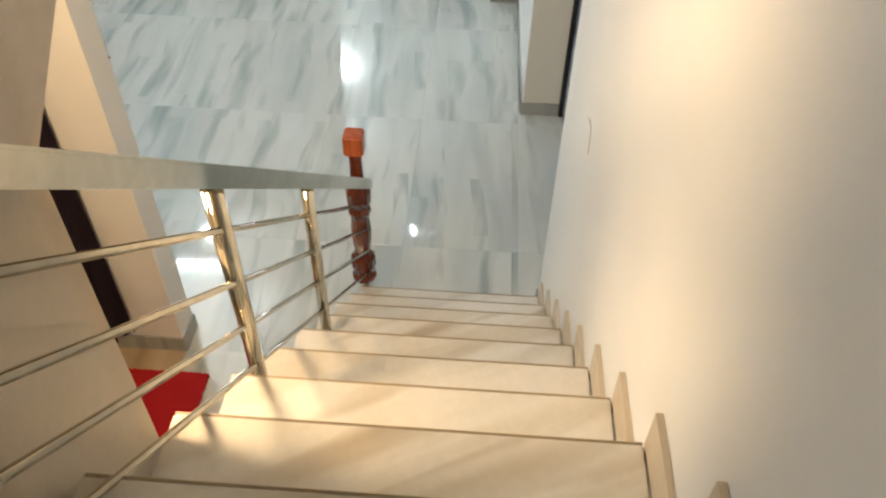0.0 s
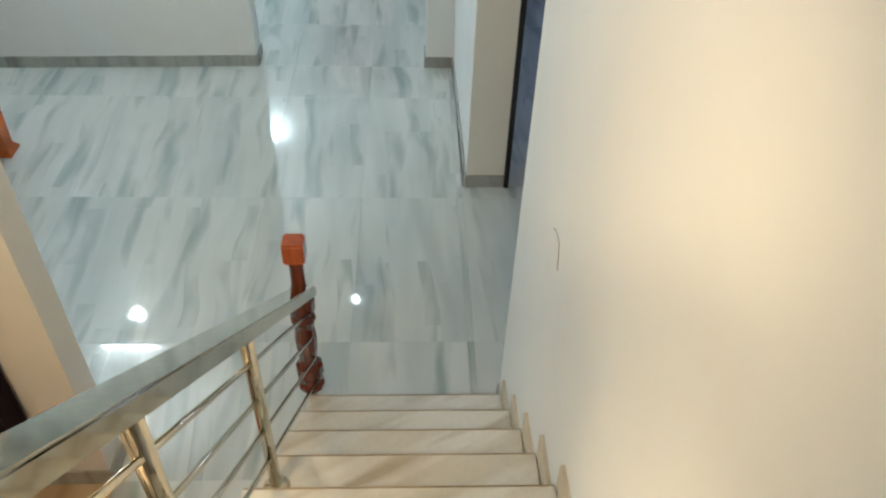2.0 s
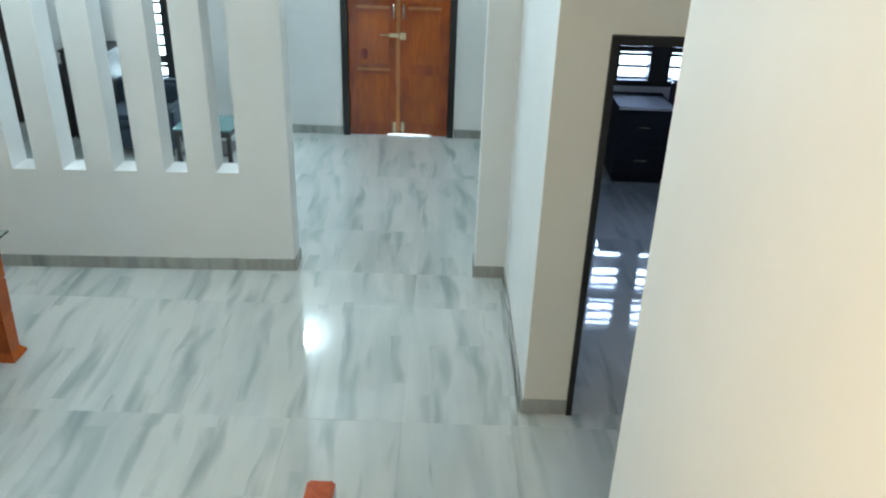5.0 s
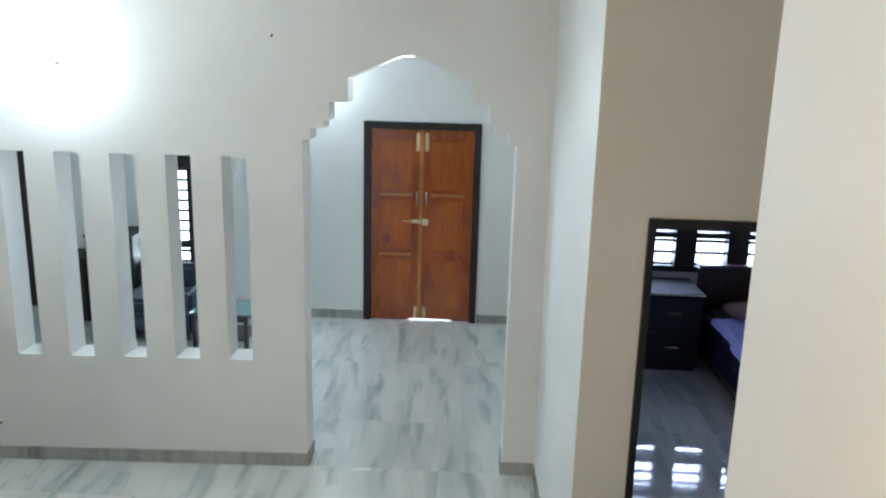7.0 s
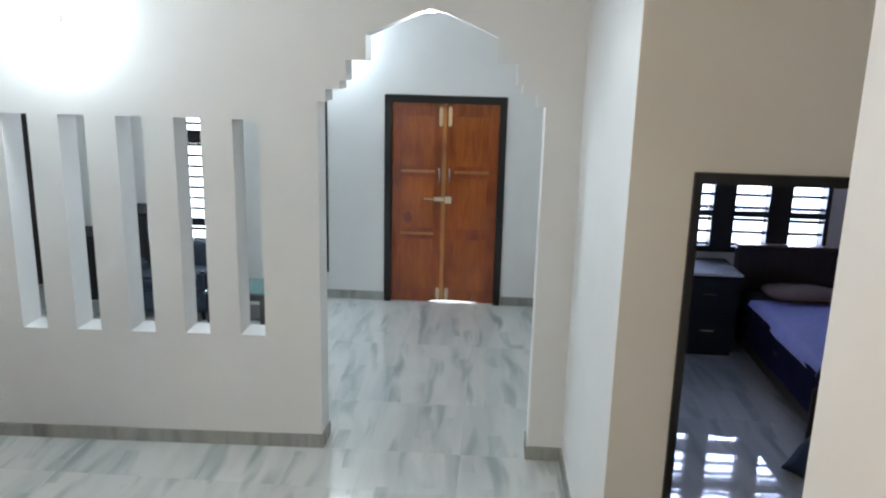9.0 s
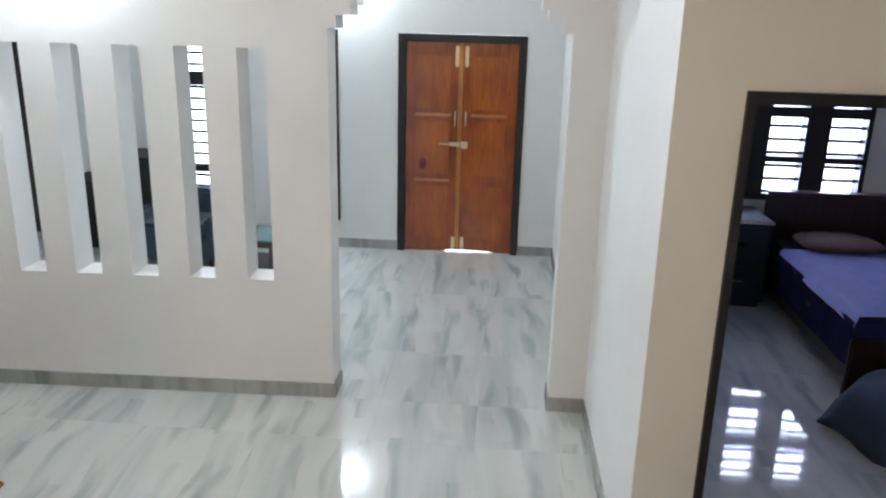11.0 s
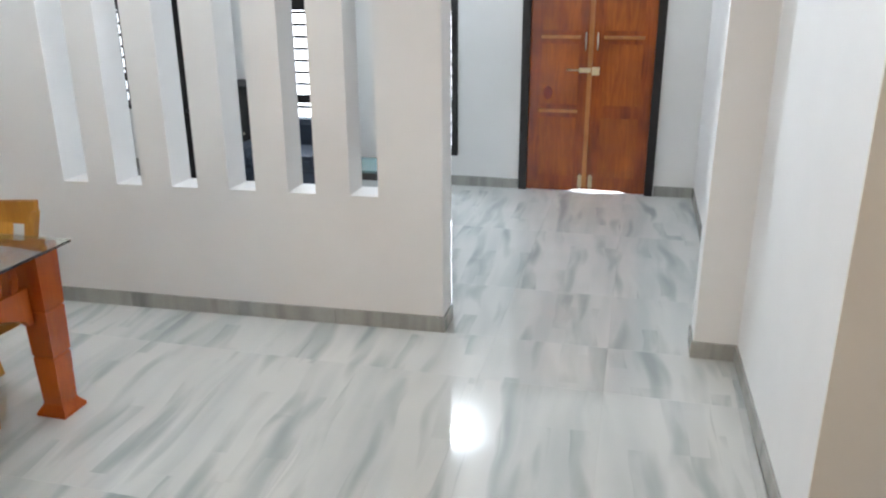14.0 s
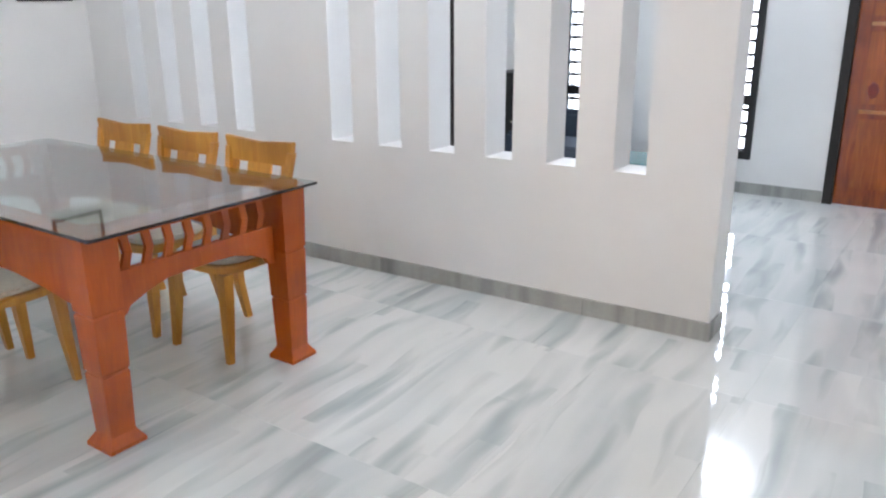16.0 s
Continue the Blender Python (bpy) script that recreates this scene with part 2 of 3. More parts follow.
def glow(name, colour, strength):
    m = bpy.data.materials.new(name)
    m.use_nodes = True
    b = m.node_tree.nodes["Principled BSDF"]
    b.inputs["Base Color"].default_value = (*colour, 1)
    b.inputs["Emission Color"].default_value = (*colour, 1)
    b.inputs["Emission Strength"].default_value = strength
    return m


BULB = glow("lit_bulb", (0.95, 0.98, 1.0), 12)
SMALLBULB = glow("lit_small_bulb", (1, 1, 1), 60)
# Glow of the tube added for the hall fill.
FILL_TUBE = glow("fill_tube_glow", (0.95, 0.98, 1.0), 2.5)
OUTSIDE = glow("bright_daylight", (0.92, 0.96, 1.0), 2.1)

# ---- building blocks ----


def mesh_ob(name, bm, material, parent=None, label="", smooth=False, kind=""):
    bmesh.ops.recalc_face_normals(bm, faces=bm.faces)
    data = bpy.data.meshes.new(name)
    bm.to_mesh(data)
    bm.free()
    data.materials.append(material)
    if smooth:
        for p in data.polygons:
            p.use_smooth = True
    ob = new(name, data)
    ob.parent = parent
    return tagged(ob, label, kind=kind)


def part(name, bm, material, parent, label="", smooth=False):
    return mesh_ob(name, bm, material, parent, label, smooth)


def thing(name, label, category, at=(0, 0, 0), rz=0.0, group=""):
    ob = new(name)
    ob.matrix_world = pose(*at, 0, 0, rz)
    return tagged(ob, label, category, group)


def box(x0, y0, z0, x1, y1, z1, bevel=0.0, bm=None):
    own = bmesh.new()
    bmesh.ops.create_cube(own, size=1)
    for v in own.verts:
        v.co = Vector(((x0 + x1) / 2 + v.co.x * (x1 - x0), (y0 + y1) / 2 + v.co.y * (y1 - y0), (z0 + z1) / 2 + v.co.z * (z1 - z0)))
    if bevel:
        bmesh.ops.bevel(own, geom=own.edges[:], offset=bevel, segments=2, affect="EDGES", clamp_overlap=True)
    return join(bm, own)


def join(bm, other):
    if bm is None:
        return other
    tmp = bpy.data.meshes.new("tmp")
    other.to_mesh(tmp)
    other.free()
    bm.from_mesh(tmp)
    bpy.data.meshes.remove(tmp)
    return bm


def prism(outline, axis, a, b, bevel=0.0, bm=None):
    """A polygon in the plane across an axis, made solid from a to b along it."""
    own = bmesh.new()

    def at(u, v, w):
        return {"x": (w, u, v), "y": (u, w, v), "z": (u, v, w)}[axis]
    lo = [own.verts.new(at(u, v, a)) for u, v in outline]
    hi = [own.verts.new(at(u, v, b)) for u, v in outline]
    n = len(outline)
    own.faces.new(lo)
    own.faces.new(hi[::-1])
    for i in range(n):
        own.faces.new((lo[i], hi[i], hi[(i + 1) % n], lo[(i + 1) % n]))
    bmesh.ops.recalc_face_normals(own, faces=own.faces)
    if bevel:
        bmesh.ops.bevel(own, geom=own.edges[:], offset=bevel, segments=2, affect="EDGES", clamp_overlap=True)
    return join(bm, own)


def tube(p, q, r, sides=12, r2=None, bm=None):
    own = bmesh.new()
    p, q = Vector(p), Vector(q)
    d = q - p
    bmesh.ops.create_cone(own, cap_ends=True, segments=sides, radius1=r, radius2=r if r2 is None else r2, depth=d.length)
    m = Matrix.Translation((p + q) / 2) @ d.to_track_quat("Z", "Y").to_matrix().to_4x4()
    own.transform(m)
    return join(bm, own)


def lathe(profile, sides=20, at=(0, 0, 0), bm=None):
    own = bmesh.new()
    rings = []
    for r, z in profile:
        rings.append([own.verts.new((at[0] + r * math.cos(2 * math.pi * k / sides), at[1] + r * math.sin(2 * math.pi * k / sides), at[2] + z)) for k in range(sides)])
    for a, b in zip(rings, rings[1:]):
        for k in range(sides):
            own.faces.new((a[k], a[(k + 1) % sides], b[(k + 1) % sides], b[k]))
    own.faces.new(rings[0][::-1])
    own.faces.new(rings[-1])
    return join(bm, own)


def loft(rings, bm=None):
    """Closed skin through rings of equal count."""
    own = bmesh.new()
    vs = [[own.verts.new(p) for p in ring] for ring in rings]
    n = len(vs[0])
    for a, b in zip(vs, vs[1:]):
        for k in range(n):
            own.faces.new((a[k], a[(k + 1) % n], b[(k + 1) % n], b[k]))
    own.faces.new(vs[0][::-1])
    own.faces.new(vs[-1])
    return join(bm, own)


def square(cx, cy, z, hx, hy=None):
    hy = hx if hy is None else hy
    return [(cx - hx, cy - hy, z), (cx + hx, cy - hy, z), (cx + hx, cy + hy, z), (cx - hx, cy + hy, z)]


def holed(axis, a, b, u0, u1, z0, z1, holes):
    """A wall from a to b across its axis, from u0 to u1 along and z0 to z1 up, with rectangular holes (u, u, z, z)."""
    us = sorted({u0, u1, *[h[0] for h in holes], *[h[1] for h in holes]})
    zs = sorted({z0, z1, *[h[2] for h in holes], *[h[3] for h in holes]})
    own, cache = bmesh.new(), {}

    def vert(u, z, w):
        if (u, z, w) not in cache:
            cache[u, z, w] = own.verts.new((w, u, z) if axis == "x" else (u, w, z))
        return cache[u, z, w]

    def solid(i, j):
        if not (0 <= i < len(us) - 1 and 0 <= j < len(zs) - 1):
            return False
        cu, cz = (us[i] + us[i + 1]) / 2, (zs[j] + zs[j + 1]) / 2
        return not any(h[0] < cu < h[1] and h[2] < cz < h[3] for h in holes)
    for i in range(len(us) - 1):
        for j in range(len(zs) - 1):
            if not solid(i, j):
                continue
            p, q, r, s = us[i], us[i + 1], zs[j], zs[j + 1]
            for w in (a, b):
                own.faces.new([vert(p, r, w), vert(q, r, w), vert(q, s, w), vert(p, s, w)])
            for di, dj, (e, f) in ((-1, 0, ((p, r), (p, s))), (1, 0, ((q, r), (q, s))), (0, -1, ((p, r), (q, r))), (0, 1, ((p, s), (q, s)))):
                if not solid(i + di, j + dj):
                    own.faces.new([vert(*e, a), vert(*f, a), vert(*f, b), vert(*e, b)])
    return own

def wall(name, bm, label="", material=None):
    return mesh_ob(name, bm, material or WALL, None, label, kind="structure")


# ---- large structure ----
TOP, HIGH = 3.45, 5.6
LEFT, BACK, PART, THICK = -5.62, 9.41, 6.25, 0.20
LEAN = 0.035  # the slit wall comes this much nearer for each metre to the west
SLITS = [-1.702 - 0.356 * i for i in range(6)] + [-4.32 - 0.360 * i for i in range(4)]
SLITS = [-0.2 + (x + 0.2) * (1 - LEAN * (-1.19 - x) / 3.85) for x in SLITS]
SLIT_W, SLIT_LO, SLIT_HI = 0.157, 0.750, 2.085
ARCH = -0.535

mesh_ob("floor", box(-5.9, -1.4, -0.22, 4.4, 9.7, -0.014), GROUT, None, "floor slab under pale polished tiles", kind="structure")
own = holed("y", PART, PART + THICK, LEFT, ARCH - 0.657, 0, TOP, [(x, x + SLIT_W, SLIT_LO, SLIT_HI) for x in SLITS])
for v in own.verts:
    v.co.y += LEAN * (v.co.x - (ARCH - 0.657))
wall("wall_partition", own,
     "white partition wall with tall narrow see-through slits")
profile = [(0.657, 2.20), (0.61, 2.20), (0.61, 2.27), (0.525, 2.27), (0.525, 2.32), (0.49, 2.32), (0.49, 2.435), (0.375, 2.435), (0.375, 2.578), (0.08, 2.705)]
outline = [(ARCH - u, z) for u, z in profile] + [(ARCH, 2.725)] + [(ARCH + u, z) for u, z in reversed(profile)]
outline += [(ARCH + 0.657, TOP), (ARCH - 0.657, TOP)]
wall("wall_arch", prism(outline, "y", PART, PART + THICK), "white stepped arch above the passage to the front door")
wall("wall_pier", box(ARCH + 0.657, PART, 0, 0.335, PART + THICK, TOP), "white pier beside the arch")
wall("wall_east", prism([(0.362, 4.715), (0.48, 4.715), (0.48, PART + THICK), (0.335, PART + THICK), (0.335, PART)], "z", 0, TOP))
wall("wall_foyer_east", box(0.29, PART + THICK, 0, 0.48, BACK, TOP))
wall("wall_north", holed("y", BACK, BACK + 0.15, LEFT - 0.15, 0.48, 0, TOP,
     [(-1.253, -0.057, 0, 2.10), (-2.42, -1.83, 0.28, 2.12), (-3.56, -3.02, 0.28, 2.12), (-5.36, -5.16, 0.6, 2.12)]), "white front wall with windows and a door")
wall("wall_west", box(LEFT - 0.15, 2.58, 0, LEFT, BACK, TOP))
wall("wall_nook", box(LEFT, 2.58, 0, -1.27, 2.73, TOP), "plain wall end beside the stairs")
wall("wall_above_nook", box(LEFT, 2.58, TOP + 0.15, -1.27, 2.73, HIGH))
wall("wall_bedroom_south", holed("y", 4.70, 4.83, 0.48, 4.2, 0, TOP, [(0.60, 1.52, 0, 2.07)]), "cream-beige wall around the bedroom door", BEIGE)
wall("wall_corner_face", box(0.362, 4.70, 0, 0.48, 4.715, TOP), "cream-beige wall end beside the bedroom door", BEIGE)
wall("wall_bedroom_north", holed("y", 8.80, 8.95, 0.48, 4.35, 0, TOP, [(1.455, 2.835, 0.80, 2.067)]))
wall("wall_bedroom_east", box(4.2, 4.67, 0, 4.35, 8.8, TOP))
wall("wall_corridor_east", box(3.2, 3.03, 0, 3.35, 4.67, TOP))
wall("wall_corridor_south", box(0.58, 2.88, 0, 3.35, 3.03, TOP))
wall("wall_stair", box(0.433, -1.2, 0, 0.58, 3.03, HIGH), "tall plain wall beside the stairs")
wall("wall_stair_south", box(-5.9, -1.35, 0, 0.58, -1.2, HIGH))
wall("wall_stair_west", box(-3.35, -1.2, 0, -3.2, 2.58, HIGH))
wall("wall_stair_upper", box(-3.2, 2.88, TOP + 0.15, 0.433, 3.03, HIGH))
# This wall's shade is put into its brown colour.
wall("wall_upper_flight", prism([(-1.2, 0), (1.06, 0), (1.06, 2.4), (2.88, 3.9), (2.88, HIGH), (-1.2, HIGH)], "x", -0.60, -0.472), "mottled wall carrying the upper flight, coloured brown for its shade", SHADED_SIDE)
mesh_ob("ceiling", box(-5.9, 3.03, TOP, 4.4, 9.7, TOP + 0.15), CEIL, None, "plain white ceiling", kind="structure")
mesh_ob("ceiling_nook", box(-5.9, 2.58, TOP, -1.27, 3.03, TOP + 0.15), CEIL, None, kind="structure")
mesh_ob("ceiling_stair", box(-5.9, -1.35, HIGH, 0.58, 3.03, HIGH + 0.15), CEIL, None, kind="structure")
mesh_ob("backdrop", box(-8, 12.0, -1, 6.5, 12.05, 5), OUTSIDE, None, "bright hazy daylight outside", kind="structure")
mesh_ob("ground", box(-40, 9.56, -0.5, 40, 60, -0.25), GROUT, None, "paved ground outside", kind="structure")

# ---- staircase ----
RISE, RUN, FRONT, STEPS = 0.228, 0.256, 2.885, 9
X0, X1 = -0.455, 0.433


def level(k):
    return max(0.0, RISE * k - 0.05)


def front(k):
    return FRONT - RUN * (k - 1)


def staircase():
    st = thing("staircase", "cream marble staircase with sawtooth skirting along the wall", "staircase", (0, FRONT, 0))
    oy = -FRONT
    side = [(FRONT + oy, 0)]
    for k in range(1, STEPS + 1):
        side += [(front(k) + oy - 0.012, level(k - 1) - 0.022), (front(k) + oy - 0.012, level(k) - 0.022)]
    side[0] = (side[1][0], -0.01)
    side = [side[0]] + side[2:]
    end = -1.2 + oy
    side += [(end, level(STEPS) - 0.022), (end, level(STEPS) - 0.2), (front(STEPS) + oy - 0.2, level(STEPS) - 0.2), (front(1) + oy - 0.6, -0.01)]
    part("stair_body", prism(side, "x", X0 + 0.01, X1 - 0.002), WALL, st, "white plastered stair side")
    for k in range(1, STEPS + 1):
        y, z, low = front(k) + oy, level(k), level(k - 1)
        deep = RUN + 0.03 if k < STEPS else 0.86 + 1.2 + 0.0
        part("tread", box(X0, y - deep + (0.0 if k < STEPS else -0.0), z - 0.022, X1 - 0.016, y + 0.012, z, 0.004), MARBLE, st)
        part("nosing_edge", box(X0 + 0.001, y + 0.0125, z - 0.021, X1 - 0.0165, y + 0.0175, z - 0.001, 0.002), EDGE, st, "thin brown strip along the tread front")
        part("riser", box(X0 + 0.004, y - 0.014, low, X1 - 0.016, y - 0.0, z - 0.022), MARBLE, st)
        top = z + 0.10
        ahead = (front(k + 1) if k < STEPS else -1.2) + oy + 0.012
        foot = low + 0.10 if k > 1 else 0.0
        part("skirting_piece", prism([(y + 0.014, foot), (y + 0.014, top), (ahead, top), (ahead, z), (y, z), (y, foot)], "x", X1 - 0.014, X1 - 0.001), STAIRSKIRT, st, "thin cream marble skirting")
    return st


staircase()
mesh_ob("landing", box(-3.2, -1.2, 1.80, -0.60, 0.85, 2.0), MARBLE, None, "marble landing slab", kind="structure")

# ---- railing ----


def railing():
    rl = thing("stair_railing", "polished steel railing with four slim bars and a flat handrail", "railing", (-0.405, 2.0, 0.862))
    o = Vector((-0.405, 2.0, 0.862))

    def zr(y):
        return 2.065 - 0.845 * (y - 1.45)
    posts = [(2.02, 4), (1.40, 6), (0.66, 9)]
    y0, y1 = 0.25, 2.925
    a, b = Vector((-0.405, y0, 2.62)), Vector((-0.405, y1, zr(y1) + 0.03))
    prof = [(y0, 2.62), (0.70, zr(0.70) + 0.028), (y1, zr(y1) + 0.028), (y1, zr(y1) - 0.03), (0.70, zr(0.70) - 0.03), (y0, 2.56)]
    part("handrail", prism([(u - o.y, v - o.z) for u, v in prof], "x", -0.046, 0.036, 0.005), STEEL, rl, "flat polished steel handrail")
    for y, k in posts:
        z = level(k)
        p = Vector((-0.405, y, z)) - o
        q = Vector((-0.405, y, zr(y) - 0.03)) - o
        post = part("post", tube(p, q, 0.0185, 16), STEEL, rl, smooth=True)
        part("base_disc", tube(p, p + Vector((0, 0, 0.018)), 0.042, 24, 0.027), STEEL, post, "round steel base plate", True)
        if y < 1.9:
            part("brace", tube(p + Vector((-0.004, 0.0, 0.06)), q + Vector((-0.012, -0.006, 0)), 0.011, 14), STEEL, rl, "slim leaning steel brace", True)
    for d in (0.145, 0.295, 0.435, 0.575):
        pts = [(y0, 2.59 - d), (0.70, zr(0.70) - d), (y1, zr(y1) - d + 0.02)]
        for (ya, za), (yb, zb) in zip(pts, pts[1:]):
            part("bar", tube(Vector((-0.405, ya, za)) - o, Vector((-0.405, yb, zb)) - o, 0.0075, 10), STEEL, rl, smooth=True)
    return rl


railing()


def newel():
    UP = 0.21
    nw = thing("newel_post", "carved glossy red-brown wooden newel post with an orange block cap", "newel post", (-0.437, 2.93, 0))
    part("base", tube((0, 0, 0), (0, 0, 0.215), 0.020, 16), STEEL, nw, "round steel foot", True)
    prof = [(0.045, 0.0), (0.056, 0.012), (0.058, 0.03), (0.048, 0.05), (0.052, 0.085), (0.058, 0.10), (0.057, 0.15), (0.042, 0.17), (0.036, 0.20), (0.043, 0.26), (0.046, 0.33), (0.040, 0.40),
            (0.044, 0.43), (0.052, 0.445), (0.050, 0.46), (0.044, 0.48), (0.052, 0.50), (0.054, 0.56), (0.045, 0.60)]
    part("carved_shaft", lathe([(r * 1.05, z) for r, z in prof], 10, (0, 0, UP)), NEWEL, nw, "carved red-brown shaft")
    part("collar", lathe([(0.036, 0.0), (0.038, 0.01), (0.03, 0.03), (0.028, 0.14), (0.034, 0.18)], 16, (0, 0, UP + 0.60)), NEWEL, nw, smooth=True)
    part("cap", box(-0.042, -0.042, 0.985, 0.042, 0.042, 1.085, 0.008), NEWEL_CAP, nw, "orange-brown block cap")
    return nw


newel()

# ---- front door ----


def front_door():
    d = thing("front_door", "closed orange-brown wooden double door in a black frame", "door", (-0.655, BACK, 0))
    w, h, f = 0.597, 2.095, 0.07
    fr = part("door_frame", holed("y", -0.03, 0.12, -w, w, 0.0, h, [(-w + f, w - f, -1, h - f)]), BLACK, d, "black painted frame")
    for s in (-1, 1):
        x0, x1 = (-w + f - 0.004, -0.001) if s < 0 else (0.001, w - f + 0.004)
        inner, outer = (x1, x0) if s < 0 else (x0, x1)
        leaf = part("leaf", prism([(outer, 0.003), (inner + s * (0.14 if s < 0 else 0.38), 0.003), (inner + s * (0.10 if s < 0 else 0.30), 0.018), (inner, 0.022), (inner, h - f + 0.004), (outer, h - f + 0.004)], "y", 0.015, 0.05), DOOR, d)
        cx = (x0 + x1) / 2
        for z0, z1 in ((0.14, 0.67), (0.78, 1.30), (1.41, 1.90)):
            part("raised_panel", prism([(cx - 0.16, z0), (cx + 0.16, z0), (cx + 0.16, z1), (cx - 0.16, z1)], "y", 0.009, 0.016, 0.004), DOOR_PANEL, leaf)
        for z in ((0.722, 1.355) if s < 0 else (1.355,)):
            part("rail_moulding", box(cx - 0.17, 0.002, z - 0.014, cx + 0.17, 0.015, z + 0.014, 0.004), DOOR_TRIM, leaf, "pale moulded strip")
        bx = 0.045 * s
        for z0, z1 in ((0.03, 0.16), (1.80, 2.0)):
            bolt = part("bolt", tube((bx, 0.0, z0), (bx, 0.0, z1), 0.007, 10), BRASS, leaf, "brass tower bolt", True)
            part("bolt_plate", box(bx - 0.018, 0.004, z0 + 0.01, bx + 0.018, 0.0145, z1 - 0.01, 0.002), BRASS, leaf)
        part("pull_handle", tube((0.05 * s, -0.03, 1.25), (0.05 * s, -0.03, 1.40), 0.009, 12, bm=tube((0.05 * s, -0.03, 1.26), (0.05 * s, 0.015, 1.26), 0.006, 8, bm=tube((0.05 * s, -0.03, 1.39), (0.05 * s, 0.015, 1.39), 0.006, 8))), STEEL, leaf, "slim steel pull handle", True)
    part("meeting_strip", box(-0.028, 0.000, 0.04, 0.012, 0.0145, h - f - 0.006, 0.003), DOOR_TRIM, d, "pale strip where the leaves meet")
    latch = part("latch", box(-0.10, -0.012, 1.06, 0.0, -0.001, 1.10, 0.003), BRASS, d, "brass sliding latch")
    part("latch_case", box(0.01, -0.012, 1.04, 0.075, -0.001, 1.11, 0.004), BRASS, latch)
    part("latch_rod", tube((-0.20, -0.008, 1.08), (-0.09, -0.008, 1.08), 0.006, 8), BRASS, latch, smooth=True)
    part("knot_mark", lathe([(0.050, 0), (0.042, 0.003)], 7, (0, 0, 0)), KNOT, d, "dark reddish mark").matrix_basis = pose(-0.36, 0.0065, 0.88, 90, 0, 0) @ Matrix.Diagonal((0.8, 1.25, 1, 1))
    return d


front_door()


def louvre_window(name, x0, x1, z0, z1, y, label, panes=1, pitch=0.108, mull=0.06, rails=(0.435, 0.08, 1.28, 0.13), slat=0.026, f=0.05):
    w = thing(name, label, "window", ((x0 + x1) / 2, y, z0))
    hw, h = (x1 - x0) / 2, z1 - z0
    holes, pw = [], (x1 - x0 - 2 * f + 0.01 - mull * (panes - 1)) / panes
    for i in range(panes):
        a = -hw + f + i * (pw + mull)
        for lo, hi in ((f, rails[0]), (rails[0] + rails[1], rails[2]), (rails[2] + rails[3], h - f)):
            if hi - lo > 0.02:
                holes.append((a, a + pw, lo, hi))
    part("window_frame", holed("y", -0.035, 0.09, -hw, hw, 0, h, holes), BLACK, w, "black frame")
    for i in range(panes):
        a = -hw + f + i * (pw + mull)
        n = int((h - 0.08) / pitch)
        for j in range(n):
            z = 0.07 + j * pitch
            if rails[0] - 0.01 < z < rails[0] + rails[1] + 0.01 or rails[2] - 0.01 < z < rails[2] + rails[3] + 0.01:
                continue
            part("slat", box(a, 0.0, z - slat / 2, a + pw, 0.03, z + slat / 2), BLACK, w)
    return w


louvre_window("foyer_window", -2.415, -1.826, 0.285, 2.115, BACK, "tall black-framed louvred window with bright daylight behind", f=0.062)
louvre_window("living_window", -3.535, -3.025, 0.285, 2.115, BACK, "tall black-framed louvred window behind the seating", f=0.075)
louvre_window("side_window", -5.355, -5.165, 0.605, 2.115, BACK, "narrow black louvred window", rails=(0.3, 0.05, 0.96, 0.13))
louvre_window("bedroom_window", 1.46, 2.83, 0.805, 2.062, 8.80, "wide black bedroom window with three barred panes", 3, 0.113, 0.195, (0.33, 0.05, 0.713, 0.084), 0.024)

bd = thing("bedroom_door_frame", "black painted door frame open to a dark bedroom", "door frame", (1.06, 4.70, 0))
part("frame", holed("y", -0.02, 0.13, -0.459, 0.459, 0, 2.068, [(-0.459 + 0.03, 0.459 - 0.03, -1, 2.068 - 0.04)]), BLACK, bd)

# ---- dining table and chairs ----


